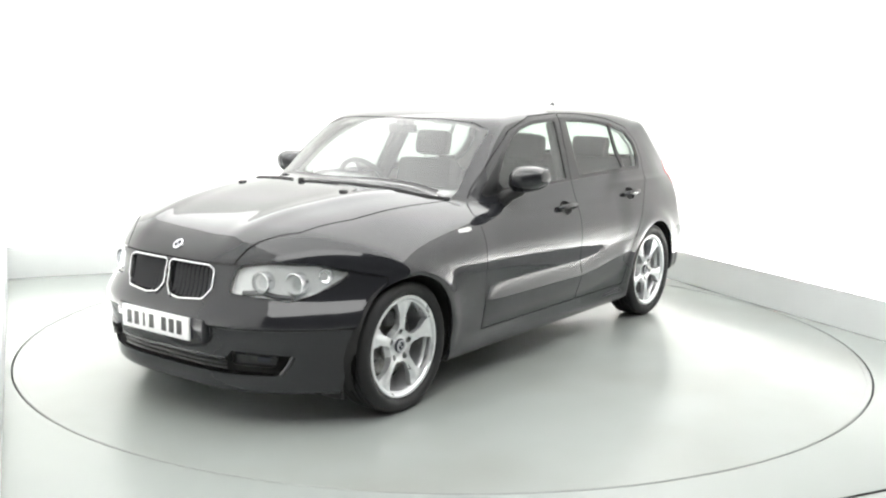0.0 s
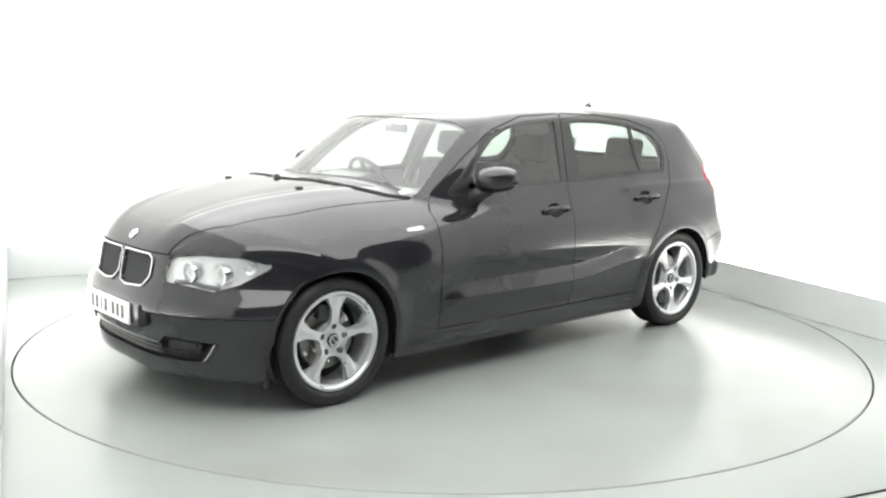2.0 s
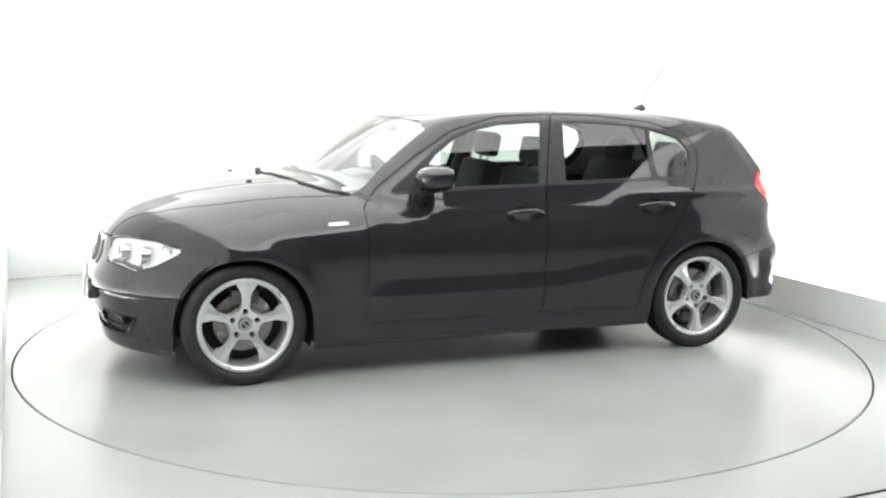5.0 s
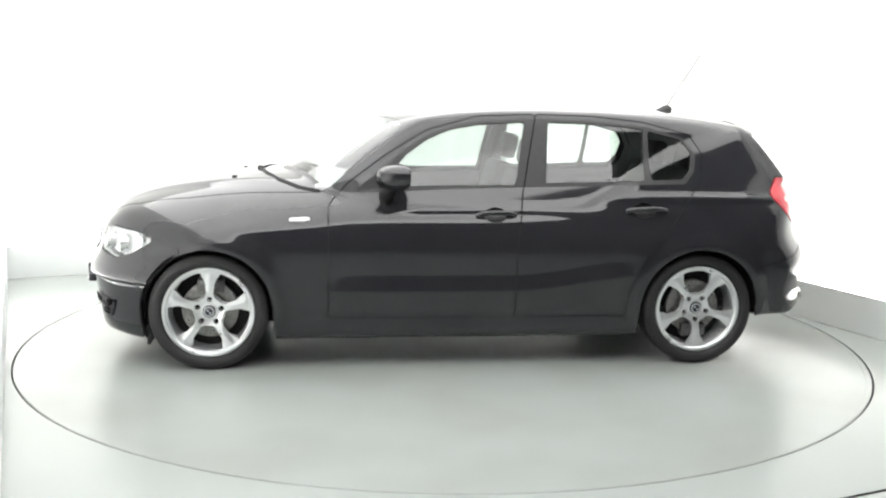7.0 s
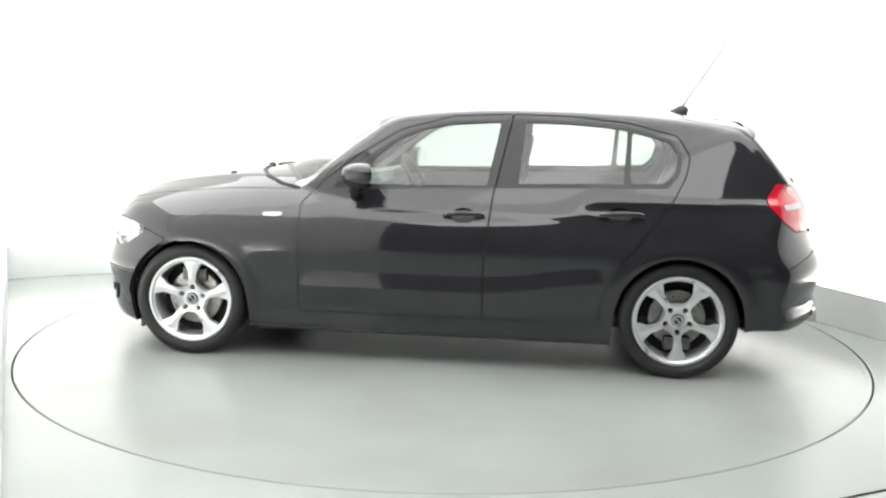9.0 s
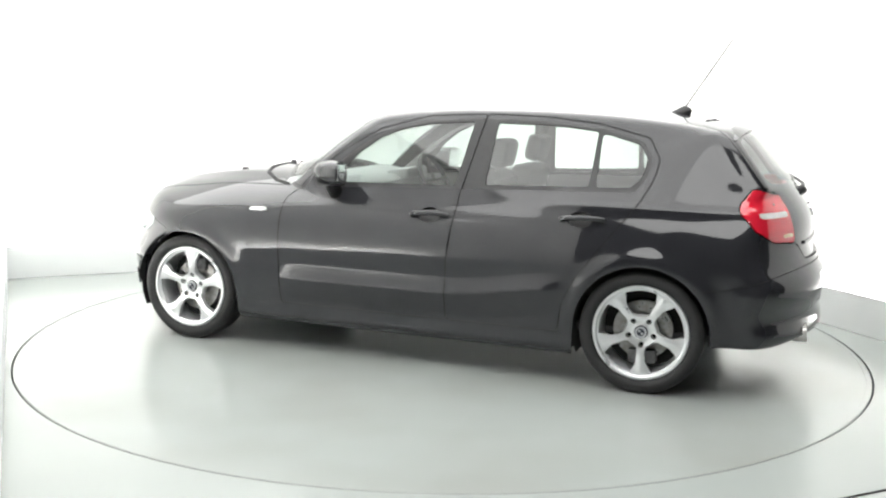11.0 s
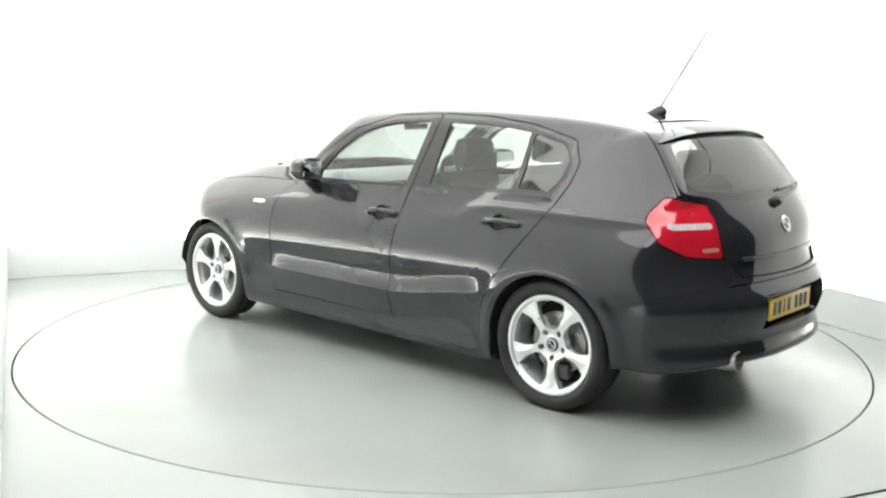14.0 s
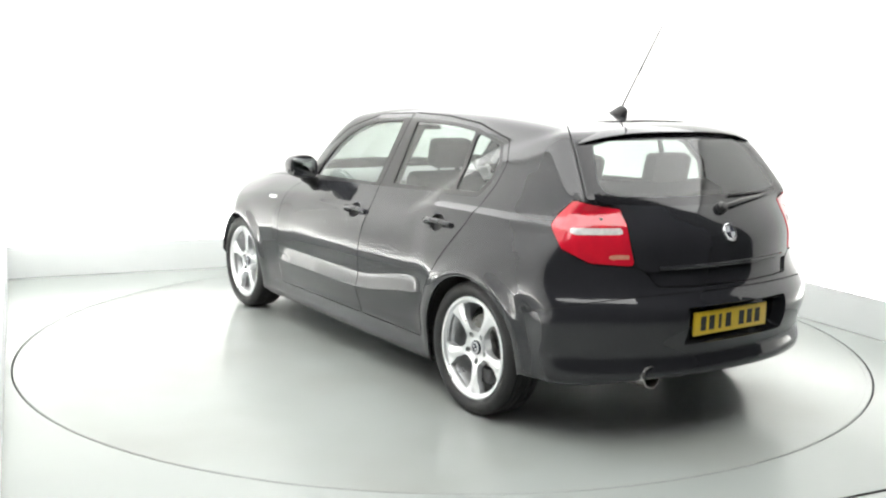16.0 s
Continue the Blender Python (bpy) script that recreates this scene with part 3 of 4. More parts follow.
STRIP = outline([(-1.125, 0.922), (-1.425, 0.924), (-1.432, 0.898), (-1.135, 0.896)], 0.008)
low_strip_l = lambda p: LOW_STRIP(np.abs(p[:, 1]) + p[:, 0], p[:, 2])
LOW_STRIP = outline([(-1.36, 0.818), (-1.472, 0.818), (-1.478, 0.800), (-1.365, 0.800)], 0.005)
kidney = end_yz(outline([(0.016, 0.700), (0.03, 0.703), (0.255, 0.703), (0.288, 0.688), (0.285, 0.61), (0.25, 0.563), (0.11, 0.552), (0.045, 0.562), (0.016, 0.600)], 0.02))
mouth = end_yz(outline([(-0.4, 0.308), (0.36, 0.312), (0.40, 0.350), (0.635, 0.336), (0.615, 0.30), (0.572, 0.243), (0.36, 0.240), (-0.4, 0.244)], 0.012))
fog = end_yz(outline([(0.405, 0.345), (0.585, 0.335), (0.57, 0.288), (0.41, 0.292)], 0.008))
plate_bay = end_yz(outline([(-0.5, 0.600), (0.318, 0.600), (0.318, 0.440), (-0.5, 0.440)], 0.012))
seam = curve([-2.3, -2.065, -1.926, -1.79, -1.68, -1.5], [0.657, 0.650, 0.617, 0.578, 0.553, 0.54])
rear_bump = lambda p: np.maximum(p[:, 2] - seam(p[:, 0]), p[:, 0] + 1.60)
nose = curve([1.3, 1.47, 1.61, 1.75, 1.9, 2.1], [0.64, 0.655, 0.690, 0.72, 0.718, 0.716])
front_bump = lambda p: np.maximum(p[:, 2] - nose(p[:, 0]), 1.47 + (0.655 - p[:, 2]) * 0.1 - p[:, 0])
arch = lambda p: np.minimum(*[np.minimum(np.hypot(p[:, 0] - c, p[:, 2] - 0.31) - 0.337, np.maximum(np.abs(p[:, 0] - c) - 0.337 - 0.08 * np.maximum(0.31 - p[:, 2], 0), p[:, 2] - 0.31)) for c in (1.33, -1.33)])
sill = lambda p: p[:, 2] - 0.272
floor_cut = lambda p: 0.157 + 0.117 * step(-p[:, 0], 1.5, 1.72) + 0.03 * step(-p[:, 0], 1.9, 2.15) - p[:, 2]
scoop_f = side_xz(lambda x, z: (np.hypot((x + 0.185) / 0.062, (z - 0.822 - 0.004) / 0.040) - 1) * 0.04)
scoop_r = side_xz(lambda x, z: (np.hypot((x + 1.005) / 0.062, (z - 0.850 - 0.004) / 0.040) - 1) * 0.04)
repeater = side_xz(outline([(0.915, 0.792), (0.905, 0.808), (0.815, 0.812), (0.800, 0.803), (0.825, 0.791)], 0.006))


def cowl(p):
    low, cab = blocks(p[:, 0], p[:, 1], p[:, 2])[:2]
    return cab - low


def limited(g, test):
    """g where test holds, far away elsewhere (lines end inside other cuts)."""
    return lambda p: np.where(test(p), g(p), 1.0)


onside = lambda p: p[:, 1] > 0.3
for g, w in ((limited(door_front, onside), 0.0028), (limited(door_rear, onside), 0.0028)):
    skin.gap(g, w)
skin.gap(limited(lambda p: np.maximum(hood_l(p), hood_edge(p)), lambda p: p[:, 0] > 0.45), 0.003)
skin.gap(limited(gate_l, lambda p: p[:, 0] < -1.53), 0.003)
skin.cut(lambda p: p[:, 0] + 1.53)
skin.gap(rear_bump, 0.002)
skin.gap(front_bump, 0.0022)
skin.gap(limited(lamp_l, lambda p: (p[:, 0] > 1.5)), 0.003)
skin.gap(limited(tail_l, lambda p: (p[:, 0] < -1.6)), 0.003)
for g in (limited(front_glass, onside), limited(rear_glass, onside), limited(quarter_glass, onside), limited(dlo, onside), limited(screen_l, lambda p: p[:, 0] > 0.15), limited(back_l, lambda p: p[:, 0] < -1.5), limited(strip_l, lambda p: p[:, 0] < -1.6), limited(low_strip_l, lambda p: p[:, 0] < -1.6), limited(clear_l, lambda p: p[:, 0] < -1.5),
          limited(kidney, lambda p: p[:, 0] > 1.7), limited(mouth, lambda p: p[:, 0] > 1.6), limited(fog, lambda p: p[:, 0] > 1.6), limited(plate_bay, lambda p: p[:, 0] < -1.9), limited(arch, lambda p: p[:, 1] > 0.5), limited(scoop_f, onside), limited(scoop_r, onside), limited(repeater, onside)):
    skin.cut(g)
skin.gap(limited(lambda p: p[:, 2] - 0.750 + 0.02 * p[:, 1] ** 2, lambda p: (p[:, 0] < -1.9) & (gate_o(p) < 0)), 0.0015)
skin.cut(limited(lambda p: kidney(p) - 0.0065, lambda p: p[:, 0] > 1.7))
skin.cut(lambda p: cowl(p) - 0.004)
skin.cut(lambda p: cowl(p) + 0.012)
for zz in (0.448, 0.454, 0.460):
    skin.cut(limited(lambda p: p[:, 2] - zz, lambda p: p[:, 0] > 1.4))
for dz in (-0.012, 0.0, LEDGE - 0.006, LEDGE + 0.004):
    skin.cut(limited(lambda p: p[:, 2] - ledge_z(p[:, 0]) - dz, lambda p: (np.abs(p[:, 0]) < 1.0) & (p[:, 1] > 0.5)))
skin.cut(floor_cut)
skin.cut(sill)

C = skin.centres()
at = lambda g: g(C)
onleft, X, Y, Z = C[:, 1] > 0.3, C[:, 0], C[:, 1], C[:, 2]
gone = at(floor_cut) > 0
gone |= (at(arch) < 0) & (Y > 0.5)
free = ~gone


def take(test):
    """Claim the faces of the region that no earlier part has claimed."""
    global free
    got = free & test
    free = free & ~test
    return got


is_front, is_tail = X > 1.5, X < -1.53
dF, dR = at(door_front), at(door_rear)
hoodd = np.maximum(at(hood_l), at(hood_edge))
gate = at(gate_l)
R = {}
R["lamp"] = take(is_front & (at(lamp_l) < -0.003))
R["lampgap"] = take(is_front & (np.abs(at(lamp_l)) < 0.003))
R["strip"] = take((X < -1.6) & (at(strip_l) < 0) & (at(tail_l) < -0.003))
R["low_strip"] = take((X < -1.6) & (at(low_strip_l) < 0) & (at(tail_l) < -0.003))
R["tail"] = take((X < -1.6) & (at(tail_l) < -0.003))
R["tailgap"] = take((X < -1.6) & (np.abs(at(tail_l)) < 0.003))
R["kidney"] = take((X > 1.7) & (at(kidney) < 0))
R["kframe"] = take((X > 1.7) & (at(kidney) < 0.0065))
R["fog"] = take((X > 1.6) & (at(fog) < 0))
R["mouth"] = take((X > 1.6) & (at(mouth) < 0))
R["screen"] = take((X > 0.15) & (at(screen_l) < 0) & (at(cowl) < -0.012))
R["cowl"] = take((X > 0.45) & (np.abs(at(cowl) + 0.004) < 0.008) & (np.abs(Y) < 0.70))
R["clear"] = take((X < -1.5) & (at(back_l) < 0) & (at(clear_l) < 0))
R["back"] = take((X < -1.5) & (at(back_l) < 0))
R["recess"] = take(is_tail & (gate < -0.003) & (Z - 0.750 + 0.02 * Y ** 2 < -0.0015))
R["gate"] = take(is_tail & (gate < -0.003))
R["gategap"] = take(is_tail & (np.abs(gate) < 0.003))
R["gf"] = take(onleft & (at(front_glass) < 0))
R["gr"] = take(onleft & (at(rear_glass) < 0))
R["gq"] = take(onleft & (at(quarter_glass) < 0))
R["sf"] = take(onleft & (at(scoop_f) < 0))
R["sr"] = take(onleft & (at(scoop_r) < 0))
R["rep"] = take(onleft & (at(repeater) < 0))
R["trimf"] = take(onleft & (at(dlo) < 0) & (dF < -0.0028))
R["trimr"] = take(onleft & (at(dlo) < 0) & (dR < -0.0028))
R["df"] = take(onleft & (dF < -0.0028))
R["dr"] = take(onleft & (dR < -0.0028))
R["doorgap"] = take(onleft & (np.minimum(dF, dR) < 0.0028))
R["hood"] = take((X > 0.45) & (hoodd < -0.003) & (at(cowl) > -0.012))
R["hoodgap"] = take((X > 0.45) & (np.abs(hoodd) < 0.003) & (at(cowl) > -0.012))
R["fb"] = take((at(front_bump) < -0.0022) | ((np.abs(at(front_bump)) < 0.0023) & (Y < 0.3)))
R["fbgap"] = take((np.abs(at(front_bump)) < 0.0022) & (Y > 0.3))
R["bay"] = take((X < -1.9) & (at(plate_bay) < 0))
R["rb"] = take(at(rear_bump) < -0.002)
R["rbgap"] = take(np.abs(at(rear_bump)) < 0.002)
R["sill"] = take((Z < 0.272) & (np.abs(X) < 1.1))
R["body"] = take(free)

# ---------------------------------------------------------------- panels
skin.panel("body", R["body"], M_PAINT, car, edge=0.02)
hood = skin.panel("hood", R["hood"], M_PAINT, car)
fbump = skin.panel("front_bumper", R["fb"], M_PAINT, car, edge=0.02)
rbump = skin.panel("rear_bumper", R["rb"], M_PAINT, car, edge=0.02)
tailgate = skin.panel("tailgate", R["gate"], M_PAINT, car)
skin.panel("windscreen", R["screen"], M_SCREEN, car, lift=-0.003, edge=0, label="clear windscreen glass")
rear_window = skin.panel("rear_window", R["clear"], M_GLASS, tailgate, lift=-0.003, edge=0, label="clear tailgate glass")
skin.panel("glass_border", R["back"], M_BORDER, rear_window, lift=-0.003, edge=0, label="glossy black border of the glass")
skin.panel("recess", R["recess"], M_PAINT, tailgate, lift=-0.010, edge=-0.01, label="black recess below the handle edge")
skin.panel("cowl_panel", R["cowl"], M_TRIM, car, label="matt black plastic cowl panel")
skin.panel("plate_bay", R["bay"], M_PAINT, rbump, lift=-0.062, edge=-0.062, label="black hollow behind the number plate")
# a black layer behind all panel gaps paints the shade inside them
shut = np.zeros(len(C), bool)
for k in ("lampgap", "tailgap", "gategap", "doorgap", "hoodgap", "fbgap", "rbgap"):
    shut |= R[k]
skin.panel("gap_backing", shut, M_DARK, car, lift=-0.011, edge=0, label="black layer behind the panel gaps, standing in for their shade")
doors = {}
for side in ("left", "right"):
    d1 = skin.panel("front_door", R["df"], M_PAINT, car, side)
    d2 = skin.panel("rear_door", R["dr"], M_PAINT, car, side)
    doors[side] = (d1, d2)
    skin.panel("window_trim", R["trimf"], M_TRIM, d1, side, label="satin black window trim")
    skin.panel("window_trim", R["trimr"], M_TRIM, d2, side, label="satin black window trim")
    skin.panel("window", R["gf"], M_GLASS, d1, side, lift=-0.006, edge=0, label="clear side glass")
    skin.panel("window", R["gr"], M_GLASS, d2, side, lift=-0.006, edge=0, label="clear side glass")
    skin.panel("quarter_window", R["gq"], M_GLASS, d2, side, lift=-0.006, edge=0, label="clear fixed quarter glass")
    # handle hollows take the darker trim colour as their painted-in shade
    skin.panel("handle_recess", R["sf"], M_TRIM, d1, side, lift=-0.022, edge=-0.022, label="hollow behind the handle, coloured dark for its shade")
    skin.panel("handle_recess", R["sr"], M_TRIM, d2, side, lift=-0.022, edge=-0.022, label="hollow behind the handle, coloured dark for its shade")
    skin.panel("door_card", R["df"] & (Z > 0.3), M_CARD, d1, side, lift=-0.05, edge=0, label="grey plastic inner door card")
    skin.panel("door_card", R["dr"] & (Z > 0.3), M_CARD, d2, side, lift=-0.05, edge=0, label="grey plastic inner door card")
    skin.panel("side_indicator", R["rep"], M_CLEAR, car, side, lift=0.005, edge=0.008, label="small clear indicator lens")
    skin.panel("side_sill", R["sill"], M_PAINT, car, side)
    lamp = skin.panel("headlamp", R["lamp"] | R["lampgap"], M_REFLECT, car, side, lift=-0.032, edge=-0.032, label="headlamp with bright silver reflector")
    skin.panel("lens", R["lamp"], M_LENS, lamp, side, lift=0.0, edge=0.0, label="clear polycarbonate lens")
    tail = skin.panel("tail_lamp", R["tail"], M_RED, car, side, lift=0.003, edge=0.02, label="red tail lamp lens")
    skin.panel("reversing_lens", R["strip"], M_CLEAR, tail, side, lift=0.004, edge=0.02, label="clear strip across the tail lamp")
    skin.panel("fog_lens", R["low_strip"], M_AMBER, tail, side, lift=0.003, edge=0.02, label="small pale amber lens")
    grille = skin.panel("kidney_grille", R["kidney"], M_DARK, car, side, lift=-0.035, edge=-0.035, label="black kidney grille", open_seam=False)
    skin.panel("grille_frame", R["kframe"], M_CHROME, grille, side, lift=0.009, edge=0.022, label="polished chrome surround", open_seam=False)
    flip = 1 if side == "left" else -1
    for k in range(9):
        y = 0.045 + k * 0.0265
        top, low_ = 0.694, 0.560 + 0.012 * (k > 7) + 0.01 * (k < 1)
        pts = np.array([[0.0, y, low_ + (top - low_) * j / 6] for j in range(7)])
        xs = FRONTX(pts[:, 2]) - 0.88 * y ** 3.2 - 0.008
        bm = bmesh.new()
        vs = []
        for j in range(7):
            vs.append([bm.verts.new((xs[j] + dx, flip * (y + dy), pts[j, 2])) for dx, dy in ((0.006, 0), (-0.012, 0.003), (-0.012, -0.003))])
        for a, b in zip(vs, vs[1:]):
            for i in range(3):
                bm.faces.new((a[i], a[(i + 1) % 3], b[(i + 1) % 3], b[i]))
        part("slat", bm, M_SLAT, grille, smooth=False)
    fl = skin.panel("fog_lamp", R["fog"], M_TRIM, fbump, side, lift=-0.008, edge=-0.02, label="dark fog lamp blank in the bumper")
lower = skin.panel("lower_grille", R["mouth"], M_DARK, fbump, lift=-0.04, edge=-0.04, label="black lower air intake")
skin.panel("roof_lining", R["body"] & (Z > 1.3) & (X < 0.3) & (X > -1.6), M_LINING, car, lift=-0.045, edge=0, label="pale cloth roof lining")
for side in ("left", "right"):
    skin.panel("pillar_lining", (R["body"]) & (Z > 0.9) & (Z < 1.3) & (X < -1.2) & (X > -1.95), M_CARD, car, side, lift=-0.04, edge=0, label="grey plastic pillar lining")


def on_front(y, z, lift=0.0):
    """A point on the skin, met from straight ahead."""
    return end_hit(y, z, 1, lift)


def end_hit(y, z, way, lift=0.0):
    x = np.linspace(2.4 * way, 0.3 * way, 2000)
    f = body_f(x, np.full_like(x, y), np.full_like(x, z))
    p = np.array([[x[np.argmax(f < 0)], y, z]])
    return Vector((p + body_normal(p) * lift)[0]), Vector(body_normal(p)[0])


def side_hit(x, z, lift=0.0):
    y = np.linspace(1.1, 0.2, 1500)
    f = body_f(np.full_like(y, x), y, np.full_like(y, z))
    p = np.array([[x, y[np.argmax(f < 0)], z]])
    return Vector((p + body_normal(p) * lift)[0]), Vector(body_normal(p)[0])


def top_hit(x, y, lift=0.0):
    z = np.linspace(1.6, 0.4, 2000)
    f = body_f(np.full_like(z, x), np.full_like(z, y), z)
    p = np.array([[x, y, z[np.argmax(f < 0)]]])
    return Vector((p + body_normal(p) * lift)[0]), Vector(body_normal(p)[0])


# bars across the lower intake, and its bright lip
for zz, r, mm, nm in ((0.262, 0.005, M_TRIM, "slat"), (0.280, 0.005, M_TRIM, "slat"), (0.296, 0.005, M_TRIM, "slat"), (0.313, 0.0065, M_PAINT, "lip")):
    bm = bmesh.new()
    tube(bm, [on_front(y, zz, -0.012 if nm == "slat" else 0.001)[0] for y in np.linspace(-0.36, 0.36, 25)], r, 6)
    part(nm, bm, mm, lower)
for s in (1, -1):
    bm = bmesh.new()
    tube(bm, [on_front(s * y, z, 0.002)[0] for y, z in ((0.632, 0.334), (0.612, 0.29), (0.585, 0.25))], 0.011, 8)
    part("trim_blade", bm, M_PAINT, lower, "thin black blade at the end of the intake")
    # fog lamp glass
    p, n = on_front(s * 0.53, 0.318, -0.004)
    bm = bmesh.new()
    box(bm, -0.03, 0.03, -0.012, 0.012, -0.004, 0.004, 0.003, Matrix.Translation(p) @ n.to_track_quat("Z", "Y").to_matrix().to_4x4())
    part("fog_lens", bm, M_BADGE_DARK, lower)


# ---------------------------------------------------------------- headlamp insides
def disc_at(bm, p, n, profile, seg=28):
    m = Matrix.Translation(p) @ n.to_track_quat("Z", "Y").to_matrix().to_4x4()
    lathe(bm, profile, seg, "z", m)


lamps = [o for o in car.children if o.name.startswith("headlamp")]
for lamp, s in zip(lamps, (1, -1)):
    for q, z, r in ((0.505, 0.652, 0.040), (0.622, 0.645, 0.043)):
        p, n = on_front(s * q, z, -0.034)
        n = Vector((1, s * 0.12, 0.02)).normalized()
        bm = bmesh.new()
        disc_at(bm, p, n, [(r * 1.02, 0.035), (r * 1.14, 0.034), (r * 1.14, -0.01), (r * 0.98, 0.030), (r * 0.9, 0.006), (0.6 * r, -0.004)])
        part("lamp_ring", bm, M_CHROME, lamp, "chrome ring round the lamp")
        bm = bmesh.new()
        disc_at(bm, p, n, [(r * 0.7, -0.003), (r * 0.66, 0.010), (r * 0.45, 0.022), (r * 0.2, 0.027), (0.0005, 0.028)])
        part("projector", bm, M_LENS, lamp, "clear bulging projector lens")
        bm = bmesh.new()
        disc_at(bm, p, n, [(r * 0.9, -0.006), (0.0005, -0.008)])
        part("lamp_bowl", bm, M_REFLECT, lamp)
    bm = bmesh.new()
    p, n = on_front(s * 0.70, 0.675, -0.035)
    disc_at(bm, p, Vector((1, s * 0.8, 0.1)).normalized(), [(0.034, 0.0), (0.03, 0.012), (0.02, 0.004), (0.0005, 0.0)])
    part("indicator_bowl", bm, M_CHROME, lamp)
    # eyelid: dark brow below the lamps
    bm = bmesh.new()
    tube(bm, [on_front(s * y, z, -0.03)[0] for y, z in ((0.42, 0.603), (0.50, 0.607), (0.56, 0.594), (0.62, 0.588))], 0.012, 8)
    part("lamp_brow", bm, M_SLAT, lamp)


# ---------------------------------------------------------------- wheels
GROW, BOLT = 1.021, 0.065


def rim_place(r, a):
    h = 0.010 * (r / 0.2) ** 2 - 0.012 * np.exp(-((r - 0.045) / 0.03) ** 2) * (r < 0.2) + 0.012 * step(r, 0.212, 0.220)
    near = ((a / (2 * math.pi / 5) + 0.5) % 1 - 0.5) * (2 * math.pi / 5) * r
    out = step(r, 0.085, 0.13) * (1 - step(r, 0.185, 0.212))
    h = h + 0.007 * (np.exp(-(near / 0.019) ** 2) - 0.4) * out
    h = h - np.where(r > 0.2325, (r - 0.2325) * 3, 0)
    return np.stack([r * GROW * np.cos(a), h, r * GROW * np.sin(a)], 1)


def rim_normal(p, uv):
    e = 1e-3
    du = rim_place(uv[:, 0] + e, uv[:, 1]) - rim_place(uv[:, 0] - e, uv[:, 1])
    dv = rim_place(uv[:, 0], uv[:, 1] + e) - rim_place(uv[:, 0], uv[:, 1] - e)
    n = np.cross(dv, du)
    n[n[:, 1] < 0] *= -1
    return n / np.maximum(np.linalg.norm(n, axis=1, keepdims=True), 1e-12)


def opening(p):
    r = np.hypot(p[:, 0], p[:, 2]) / GROW
    a = np.arctan2(p[:, 2], p[:, 0])
    near = ((a / (2 * math.pi / 5) + 0.5) % 1 - 0.5) * (2 * math.pi / 5)
    width = 0.0185 + 0.004 * step(r, 0.09, 0.14) + 0.024 * step(r, 0.135, 0.214) + 0.006 * step(-r, -0.10, -0.07)
    return smax(smax(width - np.abs(r * np.sin(near)), 0.074 - r, 0.014), r - 0.2095, 0.022)


bolts = lambda p: np.min([np.hypot(p[:, 0] - BOLT * math.cos(2 * math.pi * k / 5), p[:, 2] - BOLT * math.sin(2 * math.pi * k / 5)) for k in range(5)], axis=0) - 0.0142


